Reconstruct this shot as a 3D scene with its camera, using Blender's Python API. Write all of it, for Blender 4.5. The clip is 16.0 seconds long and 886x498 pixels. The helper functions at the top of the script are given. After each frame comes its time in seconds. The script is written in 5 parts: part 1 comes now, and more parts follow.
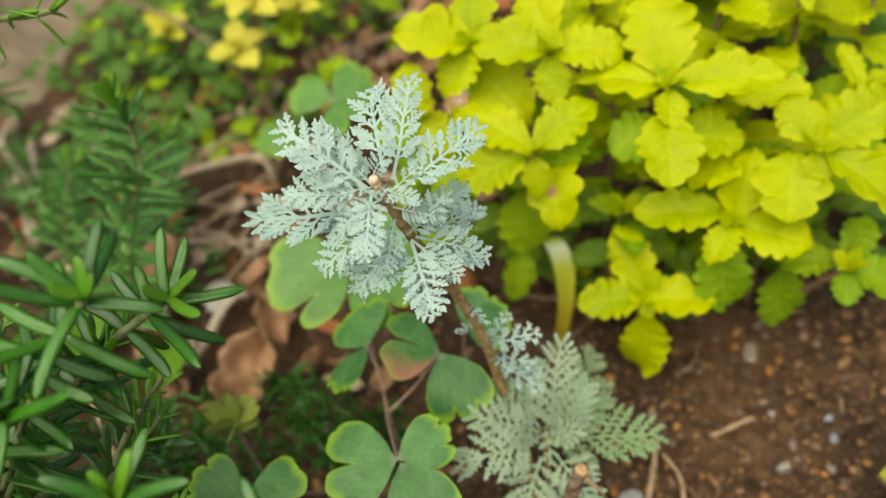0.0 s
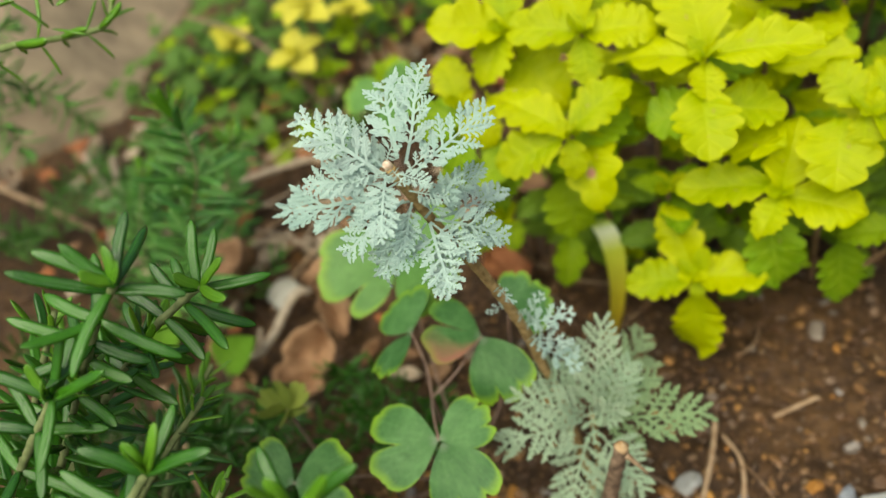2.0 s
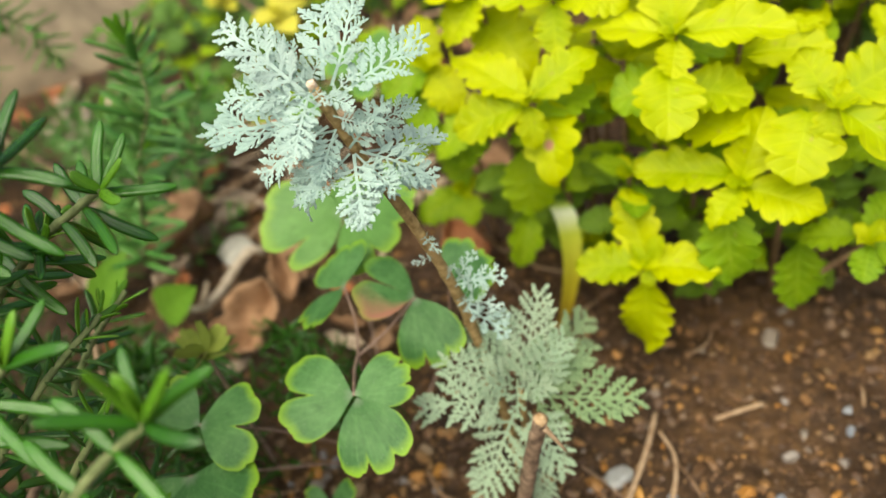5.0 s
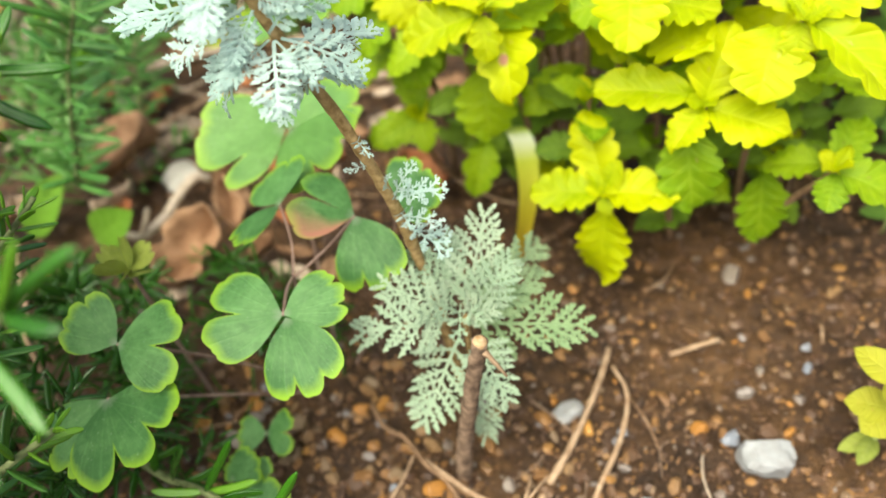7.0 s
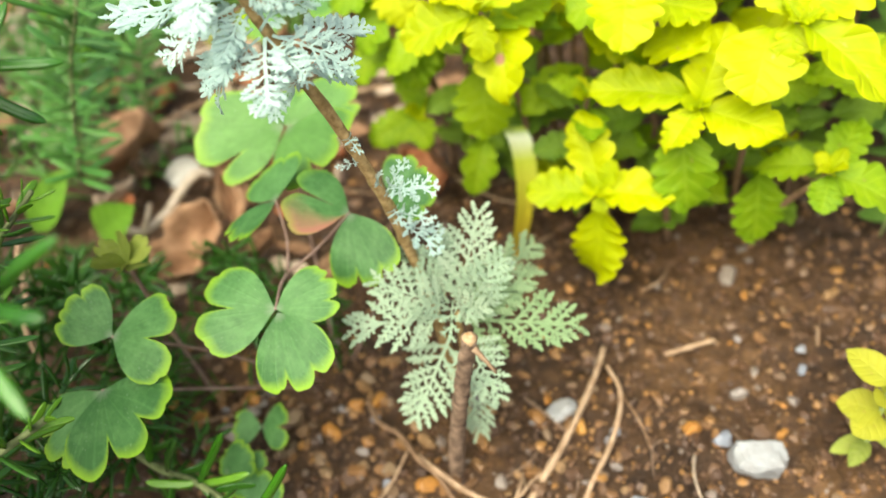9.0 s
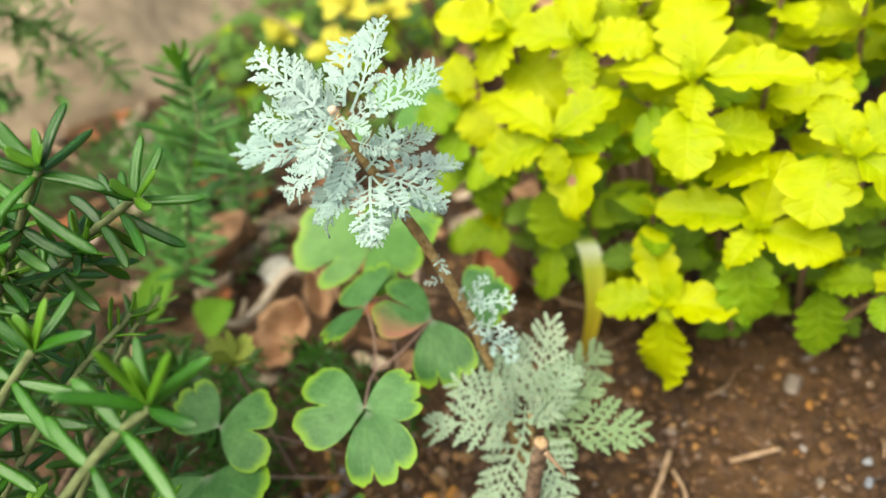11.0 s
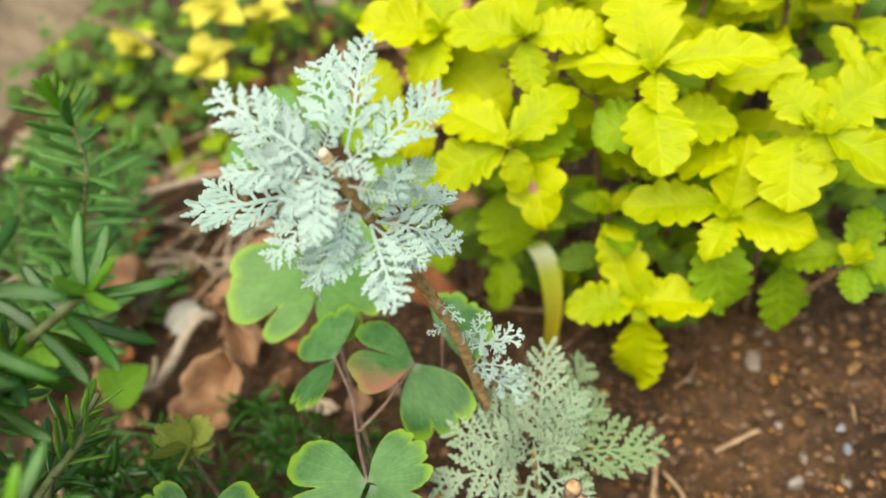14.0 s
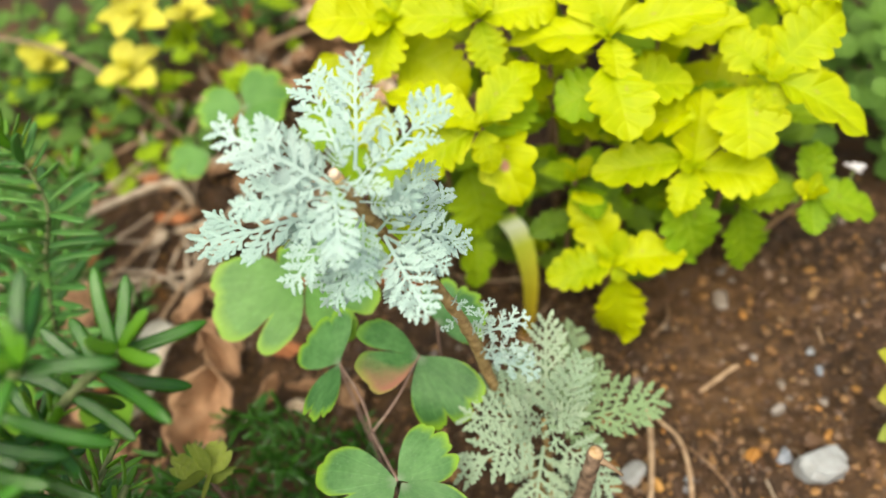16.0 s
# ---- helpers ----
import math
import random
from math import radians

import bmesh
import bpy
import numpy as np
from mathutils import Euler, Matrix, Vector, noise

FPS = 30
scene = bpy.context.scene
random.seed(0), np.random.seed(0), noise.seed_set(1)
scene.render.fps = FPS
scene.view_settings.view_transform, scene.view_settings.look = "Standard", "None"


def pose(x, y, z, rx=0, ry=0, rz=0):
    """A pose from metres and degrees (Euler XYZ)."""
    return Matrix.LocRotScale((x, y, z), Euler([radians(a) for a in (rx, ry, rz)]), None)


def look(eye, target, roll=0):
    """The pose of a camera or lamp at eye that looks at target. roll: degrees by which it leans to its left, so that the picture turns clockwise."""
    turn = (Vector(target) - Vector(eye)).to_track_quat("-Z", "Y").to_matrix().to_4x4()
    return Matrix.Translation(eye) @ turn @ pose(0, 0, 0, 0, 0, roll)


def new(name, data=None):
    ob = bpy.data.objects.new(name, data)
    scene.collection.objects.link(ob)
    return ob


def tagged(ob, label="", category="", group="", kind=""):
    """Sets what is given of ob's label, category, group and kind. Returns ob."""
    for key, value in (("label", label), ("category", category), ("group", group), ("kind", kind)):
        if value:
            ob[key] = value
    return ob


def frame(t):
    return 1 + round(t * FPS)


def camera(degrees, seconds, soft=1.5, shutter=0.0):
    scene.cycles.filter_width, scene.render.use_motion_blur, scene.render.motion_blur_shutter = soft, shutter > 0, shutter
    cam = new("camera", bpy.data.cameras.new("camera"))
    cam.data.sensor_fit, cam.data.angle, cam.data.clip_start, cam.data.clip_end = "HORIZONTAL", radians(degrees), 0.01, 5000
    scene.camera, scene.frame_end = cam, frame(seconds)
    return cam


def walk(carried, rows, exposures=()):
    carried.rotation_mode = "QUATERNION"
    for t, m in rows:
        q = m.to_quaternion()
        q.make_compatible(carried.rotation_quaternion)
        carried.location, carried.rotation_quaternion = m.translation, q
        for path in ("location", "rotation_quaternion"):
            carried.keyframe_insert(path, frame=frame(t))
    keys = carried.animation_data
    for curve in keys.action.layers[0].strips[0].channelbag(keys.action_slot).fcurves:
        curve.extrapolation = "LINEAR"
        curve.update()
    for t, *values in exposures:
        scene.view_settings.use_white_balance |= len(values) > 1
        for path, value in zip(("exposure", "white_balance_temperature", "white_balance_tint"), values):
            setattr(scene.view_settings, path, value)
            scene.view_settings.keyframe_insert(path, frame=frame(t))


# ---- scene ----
cam = camera(58.87, 16.0)
cam.data.dof.use_dof = True
cam.data.dof.focus_distance = 0.196
cam.data.dof.aperture_fstop = 8.4
METRES, EYE, TILT, LEAN, TURN = 0.20, 0.3094, -46.93, 6.48, 0.0
ROWS = [
    (0.0, 0.0000, 0.0003, 0.0001, -0.00, -0.00, -0.00),
    (0.5, 0.0286, -0.0128, -0.0073, 2.17, -0.07, 0.91),
    (1.0, 0.0516, -0.0202, -0.0148, 4.03, -0.10, 1.65),
    (1.5, 0.0734, -0.0212, -0.0193, 5.61, 0.05, 2.22),
    (2.0, 0.0923, -0.0203, -0.0265, 6.62, 0.16, 2.46),
    (2.5, 0.1094, -0.0173, -0.0346, 6.80, 0.60, 1.80),
    (3.0, 0.1171, -0.0085, -0.0479, 6.47, 1.13, 0.89),
    (3.5, 0.1315, 0.0009, -0.0680, 6.39, 1.35, -0.17),
    (6.0, 0.2132, 0.0747, -0.1478, 5.65, 0.28, -4.62),
    (6.5, 0.2254, 0.0996, -0.1639, 5.09, -0.78, -4.65),
    (7.0, 0.2361, 0.1239, -0.1740, 4.75, -2.06, -4.61),
    (7.5, 0.2444, 0.1402, -0.1817, 4.53, -2.96, -4.61),
    (8.0, 0.2504, 0.1519, -0.1868, 4.22, -3.60, -4.58),
    (10.5, 0.2735, 0.0160, -0.1417, 9.47, 2.23, -6.58),
    (11.0, 0.2562, -0.0046, -0.1333, 10.36, 3.35, -6.58),
    (11.5, 0.2289, -0.0127, -0.1278, 10.56, 4.42, -6.66),
    (12.0, 0.2011, -0.0054, -0.1195, 9.60, 5.32, -6.58),
    (12.5, 0.1449, 0.0321, -0.1034, 6.81, 6.35, -5.41),
    (13.0, 0.1027, 0.0615, -0.0871, 3.65, 6.28, -3.34),
    (13.5, 0.0697, 0.0911, -0.0759, 1.32, 4.61, -1.09),
    (14.0, 0.0305, 0.1172, -0.0578, -0.54, 2.64, 1.51),
    (14.5, -0.0009, 0.1400, -0.0405, -2.61, 0.95, 4.67),
    (15.0, -0.0471, 0.1309, -0.0174, -4.25, -0.61, 7.06),
    (15.5, -0.0652, 0.1145, -0.0050, -5.32, -0.72, 8.61),
    (16.0, -0.0666, 0.1113, -0.0043, -5.94, -0.63, 9.39),
]
walk(cam, [(t, pose(0, 0, EYE, TILT, LEAN, TURN) @ pose(METRES * x, METRES * y, METRES * z, 90 + pitch, roll, yaw)) for t, x, y, z, yaw, pitch, roll in ROWS],
     [(0.0, 0.08, 7200, 3), (2.0, 0.08, 7100, 0), (3.5, 0.10, 7200, 1), (6.0, 0.68, 7000, 4), (7.0, 0.86, 6900, 4), (8.0, 1.04, 6900, 4), (10.5, 0.70, 7000, 3), (12.5, 0.46, 7000, 5), (14.0, 0.46, 7100, 5), (16.0, 0.50, 7000, 5)])

# ---- light ----
world = bpy.data.worlds.new("sky")
scene.world = world
world.use_nodes = True
wn = world.node_tree
sky = wn.nodes.new("ShaderNodeTexSky")
sky.sky_type = 'NISHITA'
sky.sun_disc = False
sky.sun_elevation, sky.sun_rotation = radians(65), radians(-157)
sky.air_density, sky.dust_density, sky.ozone_density = 1.0, 6.0, 0.5
wn.links.new(sky.outputs[0], wn.nodes["Background"].inputs[0])
wn.nodes["Background"].inputs[1].default_value = 0.125
sun = new("sun", bpy.data.lights.new("sun", "SUN"))
sun.data.energy, sun.data.angle, sun.data.color = 3.0, radians(65), (1.0, 0.97, 0.91)
sun.matrix_world = look((-0.25, -0.40, 1.4), (0, 0.2, 0))


# ---- materials ----
def material(name, rough=0.6, spec=0.4):
    m = bpy.data.materials.new(name)
    m.use_nodes = True
    nt = m.node_tree
    b = nt.nodes["Principled BSDF"]
    b.inputs["Roughness"].default_value = rough
    b.inputs["Specular IOR Level"].default_value = spec
    return m, nt, b


def node(nt, kind, **values):
    n = nt.nodes.new(kind)
    for k, v in values.items():
        n.inputs[k].default_value = v
    return n


def ramp(nt, source, stops):
    r = nt.nodes.new("ShaderNodeValToRGB")
    el = r.color_ramp.elements
    while len(el) < len(stops):
        el.new(0.5)
    for e, (p, c) in zip(el, stops):
        e.position, e.color = p, (*c, 1)
    nt.links.new(source, r.inputs[0])
    return r.outputs[0]


def mix(nt, fac, a, b, how="MIX"):
    n = nt.nodes.new("ShaderNodeMix")
    n.data_type, n.blend_type = "RGBA", how
    for s, v in ((n.inputs[0], fac), (n.inputs[6], a), (n.inputs[7], b)):
        if hasattr(v, "is_linked"):
            nt.links.new(v, s)
        elif isinstance(v, tuple):
            s.default_value = (*v, 1)
        else:
            s.default_value = v
    return n.outputs[2]


def maths(nt, op, a, b=0.0, c=0.0):
    n = nt.nodes.new("ShaderNodeMath")
    n.operation = op
    for s, v in zip(n.inputs, (a, b, c)):
        if hasattr(v, "is_linked"):
            nt.links.new(v, s)
        else:
            s.default_value = v
    return n.outputs[0]


def noise_of(nt, scale, detail=4.0, coord="Object", rough=0.55):
    tc = nt.nodes.new("ShaderNodeTexCoord")
    n = node(nt, "ShaderNodeTexNoise", Scale=scale, Detail=detail, Roughness=rough)
    nt.links.new(tc.outputs[coord], n.inputs["Vector"])
    return n.outputs["Fac"]


def bump(nt, b, height, strength=0.3, distance=0.001):
    n = node(nt, "ShaderNodeBump", Strength=strength, Distance=distance)
    nt.links.new(height, n.inputs["Height"])
    nt.links.new(n.outputs[0], b.inputs["Normal"])
    return n


def leaf_uv(nt):
    """Across (-1 to 1) and along (0 to 1) of a leaf."""
    tc = nt.nodes.new("ShaderNodeTexCoord")
    sp = nt.nodes.new("ShaderNodeSeparateXYZ")
    nt.links.new(tc.outputs["UV"], sp.inputs[0])
    return maths(nt, "MULTIPLY_ADD", sp.outputs[0], 2.0, -1.0), sp.outputs[1]


def thin(nt, b, colour, amount):
    """Light through a thin leaf."""
    out = nt.nodes["Material Output"]
    tr = nt.nodes.new("ShaderNodeBsdfTranslucent")
    nt.links.new(colour, tr.inputs[0])
    ms = nt.nodes.new("ShaderNodeMixShader")
    ms.inputs[0].default_value = amount
    nt.links.new(b.outputs[0], ms.inputs[1])
    nt.links.new(tr.outputs[0], ms.inputs[2])
    nt.links.new(ms.outputs[0], out.inputs[0])


def random_of(nt):
    return nt.nodes.new("ShaderNodeObjectInfo").outputs["Random"]


def veined(name, low, high, vein, pairs=7.0, through_light=0.3, rough=0.5, spot=None, spec=0.2, blotch=None, edge=None):
    """A leaf blade with a midrib, side veins running forward and a puckered face."""
    m, nt, b = material(name, rough, spec)
    u, v = leaf_uv(nt)
    au = maths(nt, "ABSOLUTE", u)
    side = maths(nt, "MULTIPLY", maths(nt, "SUBTRACT", v, maths(nt, "MULTIPLY", au, 0.22)), pairs)
    tri = maths(nt, "ABSOLUTE", maths(nt, "SUBTRACT", maths(nt, "FRACT", side), 0.5))
    sv = maths(nt, "SMOOTH_MIN", maths(nt, "MULTIPLY", tri, 5.0), 1.0, 0.3)
    mid = maths(nt, "MINIMUM", maths(nt, "MULTIPLY", au, 9.0), 1.0)
    groove = maths(nt, "MINIMUM", sv, mid)
    n1, n2 = noise_of(nt, 2.2, 5.0), noise_of(nt, 30.0, 4.0)
    tone = maths(nt, "ADD", maths(nt, "MULTIPLY", n1, 0.75), maths(nt, "MULTIPLY", random_of(nt), 0.38))
    col = ramp(nt, tone, [(0.25, low), (0.8, high)])
    col = mix(nt, maths(nt, "MULTIPLY_ADD", groove, -0.26, 0.27), col, vein)
    if edge:
        rim = maths(nt, "MULTIPLY", maths(nt, "POWER", maths(nt, "MAXIMUM", au, maths(nt, "MULTIPLY", v, 0.9)), 3.0), 0.55)
        col = mix(nt, rim, col, edge)
    if spot:
        dots = ramp(nt, noise_of(nt, 7.0, 3.0), [(0.68, (0, 0, 0)), (0.74, (1, 1, 1))])
        col = mix(nt, maths(nt, "MULTIPLY", dots, 0.5), col, spot)
    if blotch:
        du, dv = maths(nt, "SUBTRACT", u, blotch[0]), maths(nt, "SUBTRACT", v, blotch[1])
        far = maths(nt, "SQRT", maths(nt, "ADD", maths(nt, "MULTIPLY", du, maths(nt, "MULTIPLY", du, 0.16)), maths(nt, "MULTIPLY", dv, dv)))
        ring = ramp(nt, maths(nt, "ADD", far, maths(nt, "MULTIPLY_ADD", n2, 0.05, -0.02)), [(0.05, (1, 1, 1)), (0.09, (0, 0, 0))])
        col = mix(nt, ring, col, (0.48, 0.24, 0.16))
    nt.links.new(col, b.inputs["Base Color"])
    h = maths(nt, "ADD", maths(nt, "MULTIPLY", groove, 0.7), maths(nt, "MULTIPLY", n2, 0.3))
    bump(nt, b, h, 0.45, 0.0008)
    thin(nt, b, col, through_light)
    return m


GOLD = veined("golden_leaf", (0.225, 0.35, 0.002), (0.48, 0.535, 0.003), (0.54, 0.63, 0.02), 6, 0.3, spot=(0.45, 0.30, 0.10), edge=(0.58, 0.60, 0.004))
SPOTTED = veined("spotted_golden_leaf", (0.225, 0.35, 0.002), (0.48, 0.535, 0.003), (0.54, 0.63, 0.02), 6, 0.3, spot=(0.45, 0.30, 0.10), blotch=(0.1, 0.55), edge=(0.58, 0.60, 0.004))
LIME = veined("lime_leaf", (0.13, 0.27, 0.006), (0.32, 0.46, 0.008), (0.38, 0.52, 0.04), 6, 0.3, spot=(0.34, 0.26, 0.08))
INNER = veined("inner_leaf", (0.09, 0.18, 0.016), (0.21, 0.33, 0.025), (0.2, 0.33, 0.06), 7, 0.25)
YELLOW = veined("yellow_leaf", (0.48, 0.46, 0.03), (0.66, 0.62, 0.10), (0.78, 0.75, 0.1), 4, 0.3)
SEEDLING = veined("seedling_leaf", (0.22, 0.27, 0.025), (0.39, 0.39, 0.03), (0.45, 0.46, 0.05), 5, 0.3, spot=(0.35, 0.2, 0.06))
COVER = veined("cover_leaf", (0.035, 0.10, 0.016), (0.12, 0.23, 0.035), (0.2, 0.34, 0.08), 4, 0.25)
OLIVE = veined("wilting_leaf", (0.13, 0.19, 0.03), (0.30, 0.36, 0.06), (0.3, 0.32, 0.12), 5, 0.25)
WEED = veined("weed_leaf", (0.085, 0.215, 0.018), (0.15, 0.32, 0.03), (0.2, 0.38, 0.05), 5, 0.3, 0.4)


def banded_grass():
    m, nt, b = material("banded_grass", 0.45, 0.4)
    u, v = leaf_uv(nt)
    n = noise_of(nt, 220.0)
    col = ramp(nt, v, [(0.0, (0.36, 0.16, 0.012)), (0.3, (0.50, 0.42, 0.02)), (0.55, (0.50, 0.58, 0.05)), (0.70, (0.72, 0.78, 0.58)), (0.80, (0.44, 0.58, 0.07)), (1.0, (0.20, 0.34, 0.05))])
    ribs = maths(nt, "ABSOLUTE", maths(nt, "SUBTRACT", maths(nt, "FRACT", maths(nt, "MULTIPLY", u, 6.0)), 0.5))
    col = mix(nt, maths(nt, "MULTIPLY", ribs, 0.3), col, (0.42, 0.46, 0.10))
    nt.links.new(col, b.inputs["Base Color"])
    bump(nt, b, maths(nt, "ADD", ribs, n), 0.4, 0.0005)
    thin(nt, b, col, 0.3)
    return m


BANDED = banded_grass()


def silver(name, low, high):
    m, nt, b = material(name, 0.85, 0.2)
    n1, n2 = noise_of(nt, 3.0), noise_of(nt, 55.0, 3.0)
    tone = maths(nt, "ADD", maths(nt, "MULTIPLY", n1, 0.6), maths(nt, "MULTIPLY", random_of(nt), 0.4))
    col = ramp(nt, tone, [(0.25, low), (0.75, high)])
    nt.links.new(col, b.inputs["Base Color"])
    b.inputs["Sheen Weight"].default_value = 0.2
    b.inputs["Sheen Roughness"].default_value = 0.5
    bump(nt, b, n2, 0.35, 0.0003)
    thin(nt, b, col, 0.2)
    return m


SILVER = silver("silver_leaf", (0.335, 0.485, 0.435), (0.465, 0.605, 0.555))
MOSS = silver("mossy_leaf", (0.185, 0.29, 0.135), (0.29, 0.395, 0.21))
SAGE = silver("sage_leaf", (0.26, 0.38, 0.245), (0.39, 0.495, 0.345))


def columbine(name, low, high, rim_colour, red=False):
    """A dull, waxy leaf with a bright edge; red: one side flushed."""
    m, nt, b = material(name, 0.4, 0.36)
    u, v = leaf_uv(nt)
    n1, n2 = noise_of(nt, 2.4, 5.0), noise_of(nt, 14.0, 5.0)
    tone = maths(nt, "ADD", maths(nt, "MULTIPLY", n1, 0.6), maths(nt, "ADD", maths(nt, "MULTIPLY", n2, 0.22), maths(nt, "MULTIPLY", random_of(nt), 0.18)))
    col = ramp(nt, tone, [(0.38, low), (0.62, high)])
    # veins that fan out from the base, wavering and fading towards the edge, with finer ones between
    bent = maths(nt, "ADD", u, maths(nt, "MULTIPLY_ADD", n1, 0.10, -0.05))
    lines = []
    for count in (3.5, 8.5):
        rays = maths(nt, "ABSOLUTE", maths(nt, "SUBTRACT", maths(nt, "FRACT", maths(nt, "MULTIPLY", bent, count)), 0.5))
        lines.append(ramp(nt, rays, [(0.0, (1, 1, 1)), (0.10, (0, 0, 0))]))
    line = maths(nt, "MAXIMUM", lines[0], maths(nt, "MULTIPLY", lines[1], 0.5))
    col = mix(nt, maths(nt, "MULTIPLY", line, maths(nt, "MULTIPLY", n2, 0.26)), col, tuple(c * 1.7 for c in high))
    worn = ramp(nt, noise_of(nt, 6.0, 6.0), [(0.55, (0, 0, 0)), (0.66, (1, 1, 1))])
    col = mix(nt, maths(nt, "MULTIPLY", worn, 0.28), col, tuple(c * 0.55 for c in low))
    heart = ramp(nt, v, [(0.0, (1, 1, 1)), (0.16, (0, 0, 0))])
    col = mix(nt, maths(nt, "MULTIPLY", heart, 0.5), col, (0.30, 0.33, 0.26))
    if red:
        side = maths(nt, "ADD", maths(nt, "MULTIPLY", u, -0.55), maths(nt, "ADD", maths(nt, "MULTIPLY", v, 0.5), maths(nt, "MULTIPLY_ADD", n1, 0.5, -0.25)))
        flush = ramp(nt, side, [(0.42, (0, 0, 0)), (0.80, (1, 1, 1))])
        col = mix(nt, maths(nt, "MULTIPLY", flush, 0.85), col, (0.46, 0.17, 0.12))
    rim = ramp(nt, maths(nt, "ADD", v, maths(nt, "MULTIPLY_ADD", n1, 0.22, -0.11)), [(0.83, (0, 0, 0)), (0.99, (1, 1, 1))])
    col = mix(nt, maths(nt, "MULTIPLY", rim, 0.45 if red else 0.9), col, rim_colour)
    dot = ramp(nt, noise_of(nt, 38.0, 1.0), [(0.72, (0, 0, 0)), (0.76, (1, 1, 1))])
    col = mix(nt, maths(nt, "MULTIPLY", dot, 0.3), col, (0.42, 0.52, 0.38))
    nt.links.new(col, b.inputs["Base Color"])
    nt.links.new(maths(nt, "MULTIPLY_ADD", n2, 0.4, 0.28), b.inputs["Roughness"])
    bump(nt, b, maths(nt, "ADD", n2, maths(nt, "MULTIPLY", line, 0.5)), 0.3, 0.0005)
    thin(nt, b, col, 0.22)
    return m


GREEN_LOW, GREEN_HIGH, RIM = (0.040, 0.140, 0.030), (0.115, 0.280, 0.080), (0.24, 0.44, 0.014)
COLUMBINE, FLUSHED = columbine("columbine_leaf", GREEN_LOW, GREEN_HIGH, RIM), columbine("flushed_columbine_leaf", GREEN_LOW, GREEN_HIGH, RIM, True)
FRESH_COLUMBINE = columbine("fresh_columbine_leaf", (0.078, 0.205, 0.038), (0.14, 0.31, 0.072), (0.24, 0.42, 0.03))


def needle_material(name, low, high):
    """A leathery, pebbled, glossy leaf with a paler midrib."""
    m, nt, b = material(name, 0.3, 0.5)
    u, v = leaf_uv(nt)
    n1, n2, n3 = noise_of(nt, 2.5), noise_of(nt, 42.0, 2.0), noise_of(nt, 9.0, 3.0)
    tone = maths(nt, "ADD", maths(nt, "MULTIPLY", n1, 0.5), maths(nt, "MULTIPLY", random_of(nt), 0.5))
    col = ramp(nt, tone, [(0.2, low), (0.85, high)])
    rib = ramp(nt, maths(nt, "ABSOLUTE", u), [(0.0, (1, 1, 1)), (0.16, (0, 0, 0))])
    col = mix(nt, maths(nt, "MULTIPLY", rib, 0.2), col, tuple(c * 1.6 for c in high))
    fleck = ramp(nt, n2, [(0.62, (0, 0, 0)), (0.75, (1, 1, 1))])
    col = mix(nt, maths(nt, "MULTIPLY", fleck, 0.25), col, tuple(c * 1.8 for c in high))
    nt.links.new(col, b.inputs["Base Color"])
    nt.links.new(maths(nt, "MULTIPLY_ADD", n3, 0.24, 0.08), b.inputs["Roughness"])
    bump(nt, b, n2, 0.4, 0.0004)
    thin(nt, b, col, 0.12)
    return m


NEEDLE = needle_material("rosemary_leaf", (0.010, 0.066, 0.004), (0.052, 0.195, 0.011))
YOUNG = needle_material("young_rosemary_leaf", (0.065, 0.20, 0.009), (0.14, 0.32, 0.022))
FRESH = needle_material("fresh_rosemary_leaf", (0.042, 0.165, 0.025), (0.145, 0.335, 0.070))
# duller copy of the rosemary leaf, the bush's inner shade put in its colour
NEEDLE_SHADE = needle_material("shade_toned_rosemary_leaf", (0.013, 0.060, 0.007), (0.048, 0.150, 0.018))


def bark(name, low, high, scale=260.0, rough=0.75):
    m, nt, b = material(name, rough, 0.25)
    n1, n2 = noise_of(nt, scale, 6.0), noise_of(nt, scale * 6, 3.0)
    col = ramp(nt, n1, [(0.3, low), (0.7, high)])
    nt.links.new(col, b.inputs["Base Color"])
    bump(nt, b, maths(nt, "ADD", n1, maths(nt, "MULTIPLY", n2, 0.5)), 0.6, 0.0006)
    return m


STEM = bark("woody_stem", (0.19, 0.12, 0.042), (0.50, 0.35, 0.16), 420)
STUB = bark("stub_bark", (0.07, 0.045, 0.03), (0.34, 0.235, 0.16), 330)
PITH = bark("cut_wood", (0.34, 0.20, 0.085), (0.54, 0.39, 0.23), 700)
CUT = bark("pale_cut", (0.50, 0.32, 0.19), (0.85, 0.74, 0.62), 900)
PALE_TWIG = bark("pale_twig", (0.24, 0.15, 0.085), (0.46, 0.33, 0.21))
ROSEWOOD = bark("rosemary_stem", (0.085, 0.11, 0.04), (0.22, 0.26, 0.11))
PURPLE = bark("leaf_stalk", (0.20, 0.12, 0.095), (0.36, 0.26, 0.21))
SHRUBWOOD = bark("shrub_stem", (0.13, 0.075, 0.04), (0.30, 0.19, 0.11))
GREENSTALK = bark("green_stalk", (0.20, 0.28, 0.09), (0.36, 0.44, 0.17))


